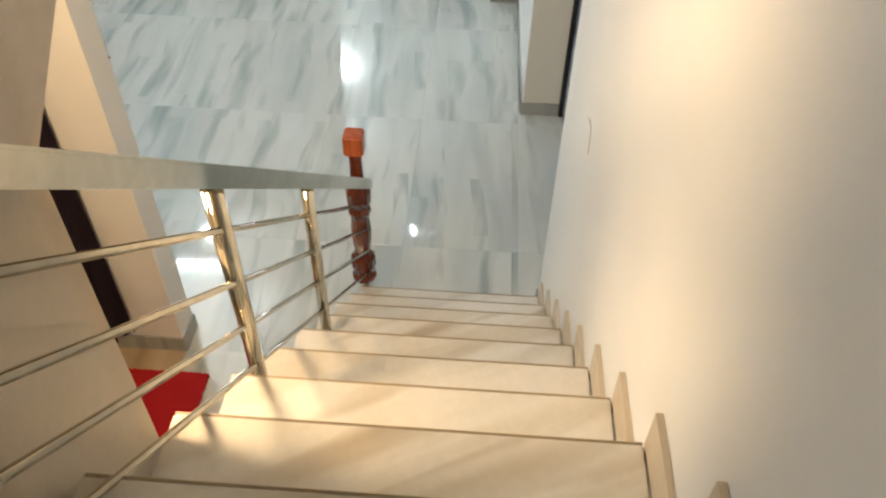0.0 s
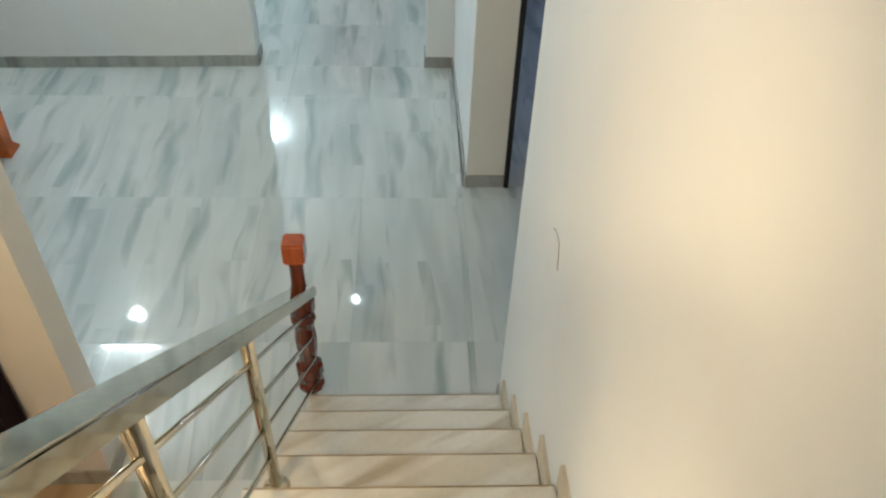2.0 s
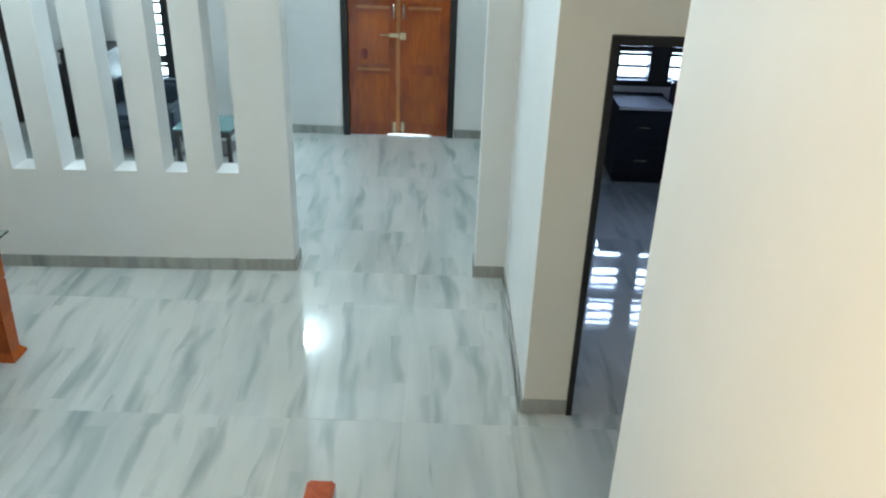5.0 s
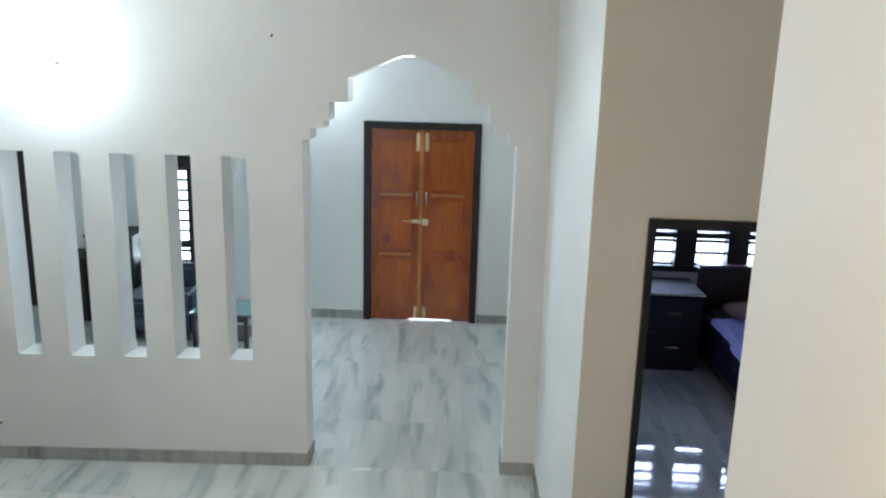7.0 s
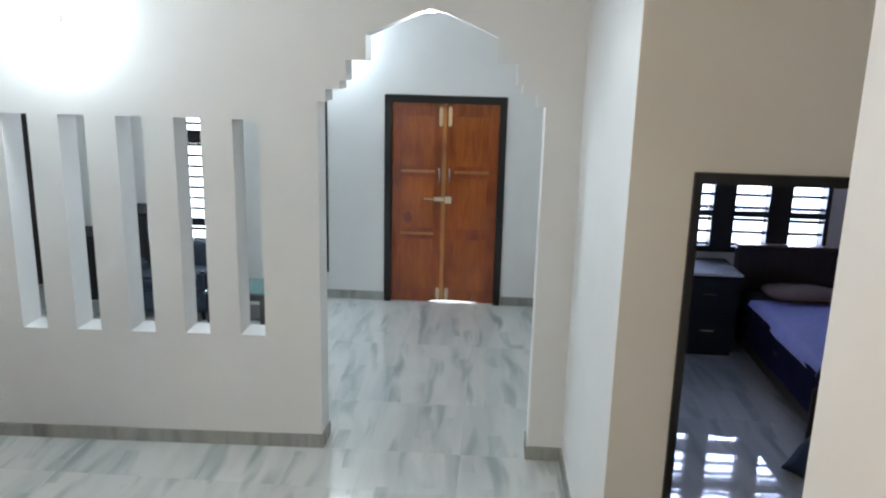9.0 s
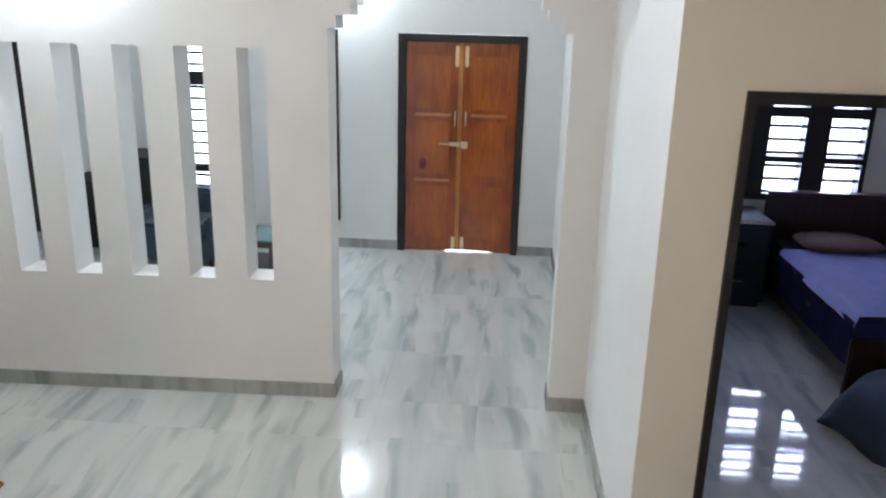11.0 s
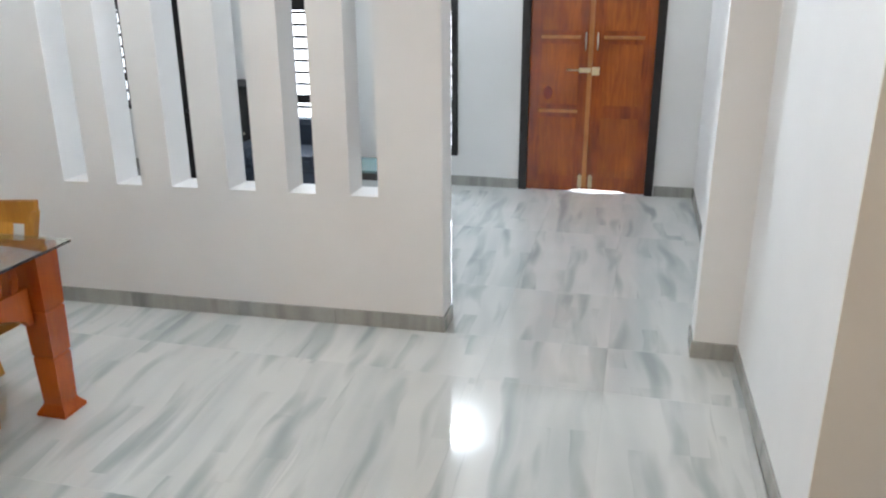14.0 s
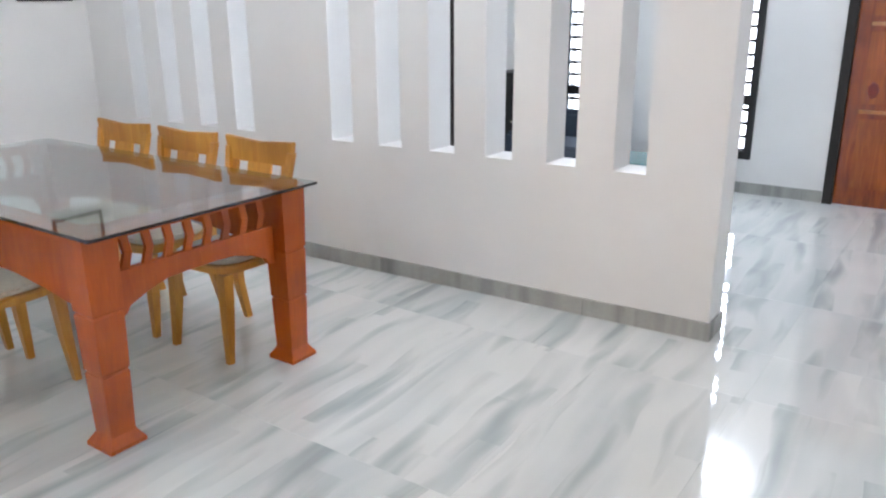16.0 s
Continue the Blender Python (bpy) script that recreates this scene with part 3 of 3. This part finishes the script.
def dining_table():
    t = thing("dining_table", "orange-brown wooden dining table with slatted ends and a clear glass top", "table", (-3.588, 4.615, 0))
    hx, hy = 0.93, 0.46
    for sx in (-1, 1):
        for sy in (-1, 1):
            cx, cy = sx * (hx - 0.02), sy * (hy - 0.02)
            rings = [square(cx, cy, z, r * 0.86) for z, r in ((0, 0.085), (0.015, 0.085), (0.05, 0.058), (0.06, 0.056), (0.28, 0.062), (0.285, 0.057), (0.29, 0.057), (0.295, 0.063),
                                                        (0.50, 0.068), (0.505, 0.063), (0.51, 0.063), (0.515, 0.069), (0.785, 0.076))]
            part("leg", loft(rings), TABLE, t)

    def arched(l, axis, at, flip):
        pts = [(-l, 0.46), (-l + 0.03, 0.46)]
        for i in range(9):
            u = i / 8
            pts.append((-l + 0.05 + u * (2 * l - 0.10), 0.49 + 0.06 * math.sin(math.pi * min(1, max(0, (0.5 - abs(u - 0.5)) * 3)) / 2)))
        pts += [(l - 0.03, 0.46), (l, 0.46), (l, 0.625), (-l, 0.625)] if not flip else [(l - 0.03, 0.46), (l, 0.46), (l, 0.745), (-l, 0.745)]
        return prism(pts, axis, at - 0.016, at + 0.016, 0.002)
    for s in (-1, 1):
        part("apron", arched(hx - 0.09, "y", s * (hy - 0.03), True), TABLE, t)
        part("apron", arched(hy - 0.09, "x", s * (hx - 0.03), False), TABLE, t)
        part("top_rail", box(s * (hx - 0.03) - 0.03, -hy + 0.09, 0.745, s * (hx - 0.03) + 0.03, hy - 0.09, 0.785, 0.003), TABLE, t)
        for i in range(8):
            y = -hy + 0.15 + i * (2 * hy - 0.30) / 7
            x = s * (hx - 0.03)
            part("slat", prism([(y - 0.026, 0.62), (y + 0.008, 0.62), (y + 0.026, 0.68), (y + 0.014, 0.747), (y - 0.018, 0.747), (y - 0.006, 0.68)], "x", x - 0.008, x + 0.008), TABLE, t)
    part("top_rail", box(-hx + 0.07, -hy - 0.01, 0.745, hx - 0.07, -hy + 0.05, 0.785, 0.003), TABLE, t)
    part("top_rail", box(-hx + 0.07, hy - 0.05, 0.745, hx - 0.07, hy + 0.01, 0.785, 0.003), TABLE, t)
    part("glass_top", box(-hx - 0.09, -hy - 0.06, 0.786, hx + 0.11, hy + 0.065, 0.798, 0.004), GLASS, t, "clear greenish glass top")
    return t


dining_table()


def dining_chair(at, rz, label):
    c = thing("dining_chair", label, "chair", at, rz, "chairs round the dining table")
    rim = []
    for k in range(20):
        a = 2 * math.pi * k / 20
        rim.append((0.215 * math.copysign(abs(math.cos(a)) ** 0.6, math.cos(a)), 0.21 * math.copysign(abs(math.sin(a)) ** 0.6, math.sin(a))))
    part("seat_frame", prism(rim, "z", 0.405, 0.44, 0.006), CHAIR, c)
    part("seat", prism([(x * 0.90, y * 0.90) for x, y in rim], "z", 0.4405, 0.462, 0.008), SEAT, c, "cream seat panel")
    for sx in (-1, 1):
        part("leg", loft([square(sx * 0.185, 0.19, 0, 0.014), square(sx * 0.175, 0.175, 0.2, 0.021), square(sx * 0.17, 0.165, 0.405, 0.025)]), CHAIR, c)
        part("leg", loft([square(sx * 0.175, -0.235, 0, 0.016), square(sx * 0.17, -0.19, 0.2, 0.02), square(sx * 0.17, -0.185, 0.41, 0.023), square(sx * 0.185, -0.20, 0.7, 0.018), square(sx * 0.205, -0.238, 0.87, 0.015)]), CHAIR, c)
    part("top_board", prism([(-0.205, 0.805), (0.205, 0.805), (0.225, 0.92), (0, 0.905), (-0.225, 0.92)], "y", -0.252, -0.226, 0.004), CHAIR, c)
    part("cross_rail", box(-0.19, -0.218, 0.655, 0.19, -0.196, 0.70, 0.004), CHAIR, c)
    part("centre_slat", loft([square(0, -0.208, 0.69, 0.075, 0.007), square(0, -0.236, 0.815, 0.075, 0.007)]), CHAIR, c)
    for x in (-0.165, 0.165):
        part("side_slat", loft([square(x, -0.208, 0.69, 0.02, 0.007), square(x, -0.236, 0.815, 0.02, 0.007)]), CHAIR, c)
    return c


far = dining_chair((-3.03, 5.03, 0), 180, "orange-brown wooden chair tucked in against the table")
for x in (-3.55, -4.08):
    copy_thing(far, pose(x, 5.03, 0, 0, 0, 180))
for x in (-3.45, -4.0):
    copy_thing(far, pose(x, 4.185, 0, 0, 0, 0))

# ---- living room ----
cab = thing("living_cabinet", "black cabinet against the front wall", "cabinet", (-3.75, 9.18, 0))
part("body", box(-0.24, -0.24, 0.05, 0.24, 0.26, 0.90, 0.006), DARKFURN, cab)
part("plinth", box(-0.23, -0.22, 0, 0.23, 0.26, 0.05), DARKFURN, cab)
part("top", box(-0.25, -0.26, 0.901, 0.25, 0.265, 0.925, 0.004), DARKFURN, cab)
for s in (-1, 1):
    door = part("door", box(s * 0.12 - 0.115, -0.258, 0.08, s * 0.12 + 0.115, -0.241, 0.88, 0.004), DARKFURN, cab)
    part("knob", lathe([(0.006, 0), (0.012, 0.02), (0.004, 0.026)], 10), STEEL, door).matrix_basis = pose(s * 0.03, -0.258, 0.5, 90, 0, 0)
low = thing("low_cupboard", "low black cupboard beside the taller cabinet", "cabinet", (-4.215, 9.2, 0))
part("body", box(-0.2, -0.22, 0.0, 0.2, 0.24, 0.64, 0.006), DARKFURN, low)
part("top", box(-0.205, -0.24, 0.641, 0.205, 0.245, 0.665, 0.004), DARKFURN, low)
part("door", box(-0.19, -0.236, 0.04, 0.19, -0.221, 0.62, 0.004), DARKFURN, low)
curt = thing("dark_door", "dark wooden inner door on the front wall", "door", (-4.82, BACK, 0))
part("frame", holed("y", -0.03, -0.001, -0.27, 0.27, 0, 2.12, [(-0.22, 0.22, -1, 2.07)]), BLACK, curt)
part("leaf", box(-0.217, -0.02, 0.01, 0.217, -0.003, 2.066, 0.003), DARKWOOD, curt)

sofa = thing("sofa", "dark upholstered sofa under the louvred window", "sofa", (-3.2, 8.85, 0))
part("base", box(-0.42, -0.35, 0.08, 0.42, 0.35, 0.28, 0.02), BLANKET, sofa)
part("cushion", box(-0.32, -0.34, 0.281, 0.32, 0.2, 0.40, 0.035), BLANKET, sofa)
part("back", box(-0.42, 0.2, 0.281, 0.42, 0.36, 0.62, 0.04), BLANKET, sofa)
for s in (-1, 1):
    part("arm", box(s * 0.37 - 0.05, -0.35, 0.281, s * 0.37 + 0.05, 0.2, 0.48, 0.03), BLANKET, sofa)
    for q in (-0.3, 0.3):
        part("foot", tube((s * 0.36, q, 0), (s * 0.36, q, 0.08), 0.015, 10, 0.022), DARKWOOD, sofa)

ct = thing("coffee_table", "low brown coffee table with a teal glass top", "table", (-2.42, 8.45, 0))
part("tabletop", box(-0.28, -0.24, 0.372, 0.28, 0.24, 0.39, 0.004), TEAL, ct, "teal glass top")
part("shelf", box(-0.24, -0.20, 0.12, 0.24, 0.20, 0.14, 0.003), DARKWOOD, ct)
part("frame", box(-0.26, -0.22, 0.31, 0.26, 0.22, 0.371, 0.004), DARKWOOD, ct)
for sx in (-1, 1):
    for sy in (-1, 1):
        part("leg", box(sx * 0.24 - 0.02, sy * 0.20 - 0.02, 0, sx * 0.24 + 0.02, sy * 0.20 + 0.02, 0.31, 0.003), DARKWOOD, ct)

# ---- bedroom ----
bed = thing("bed", "made bed with a blue sheet, dark wooden frame and headboard", "bed", (2.95, 7.55, 0))
part("side_board", box(-0.93, -0.84, 0.10, 0.93, 1.02, 0.36, 0.01), DARKWOOD, bed)
part("mattress", box(-0.90, -0.82, 0.361, 0.90, 1.0, 0.52, 0.04), BLANKET, bed)
part("headboard", box(-0.95, 1.03, 0, 0.95, 1.09, 0.905, 0.015), DARKWOOD, bed, "dark wooden headboard")
part("headboard_cap", box(-0.96, 1.01, 0.906, 0.96, 1.11, 0.925, 0.006), CAPWOOD, bed, "glossy brown cap rail")
part("footboard", box(-0.95, -0.90, 0, 0.95, -0.85, 0.40, 0.01), DARKWOOD, bed)


def draped(x0, x1, y0, y1, z, drop, seed, n=26):
    """A sheet of cloth that lies on a top and hangs over its edge at x0."""
    own = bmesh.new()
    rows = []
    for j in range(n + 1):
        y = y0 + (y1 - y0) * j / n
        row = []
        for i in range(n + 1):
            s = i / n * (x1 - x0 + drop)
            w = noise.noise(Vector((s * 5, y * 5, seed))) * 0.010 + noise.noise(Vector((s * 2, y * 2, seed))) * 0.012
            if s < drop:
                row.append(own.verts.new((x0 - 0.012 + w * 1.2, y, z - (drop - s))))
            else:
                row.append(own.verts.new((x0 + s - drop, y, z + 0.012 + w * 0.8)))
        rows.append(row)
    for a, b in zip(rows, rows[1:]):
        for i in range(n):
            own.faces.new((a[i], a[i + 1], b[i + 1], b[i]))
    ext = bmesh.ops.solidify(own, geom=own.faces[:], thickness=0.006)
    return own


part("sheet", draped(-0.93, 0.92, -0.86, 0.62, 0.53, 0.06, 3.0), SHEET, bed, "rumpled blue bedsheet", True)
# Side and foot of the sheet; their shade is put into the navy colour.
part("side_drape", draped(-0.925, -0.80, -0.86, 0.62, 0.498, 0.30, 5.0), SHADED_SHEET, bed, "sheet's hanging side, coloured navy for its shade", True)
part("foot_drape", box(-0.92, -0.845, 0.25, 0.92, -0.825, 0.52, 0.008), SHADED_SHEET, bed, "sheet's fall at the foot, coloured navy for its shade")
for x in (-0.45, 0.45):
    pl = thing("pillow", "brown pillow lying against the headboard", "pillow", (2.95 + x, 8.28, 0.585), 0, "pillows on the bed")
    own = bmesh.new()
    bmesh.ops.create_uvsphere(own, u_segments=24, v_segments=12, radius=1)
    for v in own.verts:
        c = v.co
        f = 1 - 0.55 * (abs(c.x) ** 4 + abs(c.y) ** 4) * 0.5
        v.co = Vector((math.copysign(abs(c.x) ** 0.5, c.x) * 0.33, math.copysign(abs(c.y) ** 0.5, c.y) * 0.20, c.z * (0.05 + 0.02 * noise.noise(Vector((c.x * 3, c.y * 3, x)))) * f))
    part("cushion", own, PILLOW, pl, smooth=True)
bs = thing("bedside_cabinet", "dark blue bedside cabinet with a pale edge on top", "cabinet", (1.70, 8.50, 0))
part("body", box(-0.24, -0.26, 0.04, 0.26, 0.28, 0.72, 0.006), DARKBLUE, bs)
part("plinth", box(-0.22, -0.24, 0, 0.24, 0.28, 0.04), DARKBLUE, bs)
part("top", box(-0.25, -0.28, 0.721, 0.27, 0.285, 0.740, 0.004), DARKBLUE, bs)
part("edge_strip", box(-0.25, -0.287, 0.722, 0.27, -0.2805, 0.739, 0.002), CREAM, bs, "pale edge strip")
for z in (0.08, 0.40):
    dr = part("drawer", box(-0.22, -0.278, z, 0.24, -0.261, z + 0.29, 0.004), DARKBLUE, bs)
    part("handle", box(-0.05, -0.295, z + 0.15, 0.07, -0.279, z + 0.165, 0.003), STEEL, dr)

# ---- nook under the stairs ----


def ragged_rect(x0, x1, y0, y1, rough, seed, n=70):
    pts = []
    rnd = random.Random(seed)
    for (a, b), (c, d) in (((x0, y0), (x1, y0)), ((x1, y0), (x1, y1)), ((x1, y1), (x0, y1)), ((x0, y1), (x0, y0))):
        for i in range(n):
            u = i / n
            pts.append((a + (c - a) * u + rnd.uniform(-rough, rough), b + (d - b) * u + rnd.uniform(-rough, rough)))
    return pts


mat = thing("red_mat", "deep red shaggy floor mat with ragged edges", "mat", (-1.30, 2.1, 0))
part("body", prism(ragged_rect(-0.215, 0.185, -0.46, 0.335, 0.004, 2), "z", 0.0, 0.016), RED, mat)

cloth = thing("hanging_cloth", "dark curtain cloth hanging on the wall", "curtain", (-1.77, 2.55, 0.12))
own = bmesh.new()
N = 40
rows = []
for j in range(N + 1):
    row = []
    for i in range(N + 1):
        x = -0.30 + 0.60 * i / N
        low = 0.05 * math.sin(i * 0.55) + 0.03 * math.sin(i * 1.3)
        z = low + (1.75 - low) * j / N
        row.append(own.verts.new((x, -0.02 - 0.02 * math.sin(x * 60), z)))
    rows.append(row)
for a, b in zip(rows, rows[1:]):
    for i in range(N):
        own.faces.new((a[i], a[i + 1], b[i + 1], b[i]))
bmesh.ops.solidify(own, geom=own.faces[:], thickness=0.004)
part("cloth", own, CURTAIN, cloth, smooth=True)
part("rod", tube((-0.34, -0.02, 1.76), (0.34, -0.02, 1.76), 0.009, 12), STEEL, cloth, smooth=True)

# ---- lamps, fittings, marks ----
nl = thing("wall_nail", "small dark nail in the wall above the slits", "nail", (-1.36, PART + LEAN * -0.17, 2.81))
part("shank", tube((0, -0.001, 0), (0, -0.02, 0.002), 0.003, 8), DARKWOOD, nl, smooth=True)
part("head", tube((0, -0.02, 0.002), (0, -0.023, 0.002), 0.008, 12), DARKWOOD, nl, smooth=True)
wb = thing("wall_board", "small white framed board with a dark rim on the wall", "picture", (LEFT, 5.80, 1.72))
part("frame", holed("x", 0.001, 0.022, -0.19, 0.19, -0.18, 0.18, [(-0.17, 0.17, -0.16, 0.16)]), BLACK, wb, "dark rim")
part("panel", box(0.001, -0.168, -0.158, 0.012, 0.168, 0.158), CREAM, wb)
hl = thing("wall_bulb", "glowing white bulb in a wall holder", "lamp", (-2.67, PART + LEAN * -1.48, 2.63))
part("holder", tube((0, -0.001, 0), (0, -0.10, 0), 0.028, 20, 0.022), CREAM, hl, smooth=True)
part("bulb", lathe([(0.012, 0), (0.02, 0.012), (0.036, 0.045), (0.034, 0.07), (0.018, 0.092), (0.003, 0.098)], 20), BULB, hl, "lit bulb", True).matrix_basis = pose(0, -0.10, 0, 90, 0, 0)
al = thing("arch_spotlight", "small lit round spotlight set under the top of the arch", "lamp", (ARCH - 0.02, PART + 0.09, 2.719))
part("trim", lathe([(0.030, -0.002), (0.036, -0.010), (0.040, -0.002), (0.040, 0.004)], 24), CREAM, al, "white trim ring", True)
part("lens", tube((0, 0, -0.004), (0, 0, -0.001), 0.028, 24), SMALLBULB, al, "lit lens")

# Unseen tube fitting, added to go with the hall fill lamp.
tf = thing("tube_light_fitting", "added slim white tube fitting, out of view", "lamp", (-2.87, PART + LEAN * -1.68, 3.10))
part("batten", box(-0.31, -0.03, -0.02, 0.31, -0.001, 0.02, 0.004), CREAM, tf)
part("tube", tube((-0.29, -0.043, 0), (0.29, -0.043, 0), 0.012, 14), FILL_TUBE, tf, "added glowing tube", True)

bk = thing("cloth_bundle", "blue-grey cloth bundle with a pointed corner on the floor", "cloth", (2.23, 6.12, 0))
own = bmesh.new()
bmesh.ops.create_uvsphere(own, u_segments=36, v_segments=18, radius=1)
for v in own.verts:
    p = v.co.copy()
    w = noise.noise(p * 2.2) * 0.16 + noise.noise(p * 5.0) * 0.06
    z = max(0.0, p.z + 0.25) ** 0.7 * 0.32
    beak = max(0.0, -0.75 * p.x + 0.66 * p.y) ** 8
    sx, sy = math.copysign(abs(p.x) ** 0.7, p.x), math.copysign(abs(p.y) ** 0.7, p.y)
    v.co = Vector((sx * (0.40 + w * 0.15) - beak * 0.20, sy * (0.38 + w * 0.15) - beak * 0.14, z * (1 + w) * (1 - 0.7 * beak)))
part("cloth", own, BUNDLE, bk, smooth=True)

rc = thing("red_garment", "red garment hanging beside the dark curtain", "clothes", (-1.80, 2.50, 0.10))
own = bmesh.new()
rows = []
for j in range(21):
    row = []
    for i in range(17):
        u, v = i / 16 - 0.5, j / 20
        half = 0.15 + 0.03 * math.sin(v * 9) - 0.06 * v
        row.append(own.verts.new((u * 2 * half, -0.02 * math.sin(u * 20) - 0.02, 0.05 * math.sin(i) * (1 - v) + v * 0.75)))
    rows.append(row)
for a, b in zip(rows, rows[1:]):
    for i in range(16):
        own.faces.new((a[i], a[i + 1], b[i + 1], b[i]))
bmesh.ops.solidify(own, geom=own.faces[:], thickness=0.005)
part("cloth", own, REDCLOTH, rc, smooth=True)
part("hook", tube((0, 0.0, 0.74), (0, 0.05, 0.76), 0.006, 10), STEEL, rc, smooth=True)
sb = thing("small_white_box", "small white box on the floor by the red mat", "box", (-1.56, 2.36, 0))
part("body", box(-0.03, -0.022, 0, 0.03, 0.022, 0.05, 0.004), CREAM, sb)
part("lid", box(-0.032, -0.024, 0.051, 0.032, 0.024, 0.062, 0.003), CREAM, sb)
bw = thing("brown_bowl", "small brown bowl on the floor", "bowl", (-1.66, 2.42, 0))
part("bowl", lathe([(0.03, 0), (0.045, 0.01), (0.06, 0.045), (0.055, 0.045), (0.04, 0.014), (0.001, 0.010)], 24), DARKWOOD, bw, smooth=True)

own = bmesh.new()
pts = [(2.435, 1.562), (2.40, 1.580), (2.345, 1.583), (2.330, 1.550), (2.318, 1.503)]
for (a, b), (c, d) in zip(pts, pts[1:]):
    own = tube((0, a, b), (0, c, d), 0.0011, 6, bm=own)
mesh_ob("wall_crack", own, CRACK, None, "thin hairline crack in the plaster", kind="structure").location = (0.4325, 0, 0)

# ---- skirtings and tiles ----
TX, TY, G = 0.6, 1.2, 0.0004
tile_cache = {}


def tile_mesh(w, d, h, material, name):
    key = (round(w, 3), round(d, 3), round(h, 3), name, material.name)
    if key not in tile_cache:
        b = 0.0006
        lo, hi = [(-w / 2, -d / 2), (w / 2, -d / 2), (w / 2, d / 2), (-w / 2, d / 2)], h
        verts = [(x, y, 0) for x, y in lo] + [(x, y, hi - b) for x, y in lo] + [(math.copysign(abs(x) - b, x), math.copysign(abs(y) - b, y), hi) for x, y in lo]
        faces = [(i, (i + 1) % 4, 4 + (i + 1) % 4, 4 + i) for i in range(4)] + [(4 + i, 4 + (i + 1) % 4, 8 + (i + 1) % 4, 8 + i) for i in range(4)] + [(8, 9, 10, 11)]
        me = bpy.data.meshes.new(name)
        me.from_pydata(verts, [], faces)
        me.materials.append(material)
        tile_cache[key] = me
    return tile_cache[key]


FLOOR = bpy.data.objects["floor"]


def lay(x0, x1, y0, y1, material=None):
    i0, i1 = math.floor((x0 + 0.30) / TX), math.ceil((x1 + 0.30) / TX)
    j0, j1 = math.floor((y0 - 3.375) / TY), math.ceil((y1 - 3.375) / TY)
    for i in range(i0, i1):
        for j in range(j0, j1):
            a, b = max(x0, -0.30 + i * TX), min(x1, -0.30 + (i + 1) * TX)
            c, d = max(y0, 3.375 + j * TY), min(y1, 3.375 + (j + 1) * TY)
            if b - a < 0.01 or d - c < 0.01:
                continue
            ob = new("floor_tile", tile_mesh(b - a - G, d - c - G, 0.014, material or TILE, "floor_tile"))
            ob.location, ob.parent = ((a + b) / 2, (c + d) / 2, -0.014), FLOOR


lay(-5.62, 0.335, 2.58, 6.25)
lay(-5.62, 0.29, 6.25, 9.50)
lay(0.335, 3.2, 3.03, 4.70)
lay(0.48, 4.2, 4.70, 8.8)
# Nook tiles take the copy that carries the warm light as tan.
lay(-3.2, -1.27, -1.2, 2.58, WARMLIT_TILE)
lay(-1.27, 0.433, -1.2, 2.58)

SK = new("baseboard")
tagged(SK, "grey-green polished tile skirting along the walls", kind="structure")


def skirt(x0, y0, x1, y1, side):
    """Tile pieces along a wall's foot; side is +1 where the room lies to the left of the way from start to end."""
    length = math.hypot(x1 - x0, y1 - y0)
    ux, uy = (x1 - x0) / length, (y1 - y0) / length
    nx, ny = -uy * side, ux * side
    n = max(1, round(length / 0.6))
    for i in range(n):
        l = length / n
        cx, cy = x0 + ux * (i + 0.5) * l + nx * 0.0065, y0 + uy * (i + 0.5) * l + ny * 0.0065
        ob = new("skirting_tile", tile_mesh(l - 0.001, 0.011, 0.09, SKIRT, "skirting_tile"))
        ob.matrix_world, ob.parent = pose(cx, cy, 0, 0, 0, math.degrees(math.atan2(uy, ux))), SK


skirt(LEFT, PART + LEAN * (LEFT - ARCH + 0.657), ARCH - 0.657 + 0.012, PART, -1)
skirt(ARCH - 0.657, PART + THICK, ARCH - 0.657, PART, 1)
skirt(ARCH + 0.657, PART, ARCH + 0.657, PART + THICK, 1)
skirt(ARCH + 0.645, PART, 0.323, PART, -1)
skirt(0.362, 4.70, 0.335, PART, 1)
skirt(0.35, 4.70, 0.60, 4.70, -1)
skirt(LEFT, BACK, -1.26, BACK, -1)
skirt(-0.05, BACK, 0.28, BACK, -1)
skirt(0.29, PART + THICK, 0.29, BACK, 1)
skirt(LEFT, 2.73, LEFT, PART, -1)
skirt(-1.27, 2.58, -1.27, 2.73, -1)
skirt(-3.2, 2.58, -1.26, 2.58, -1)
skirt(0.433, 2.94, 0.433, 3.03, 1)
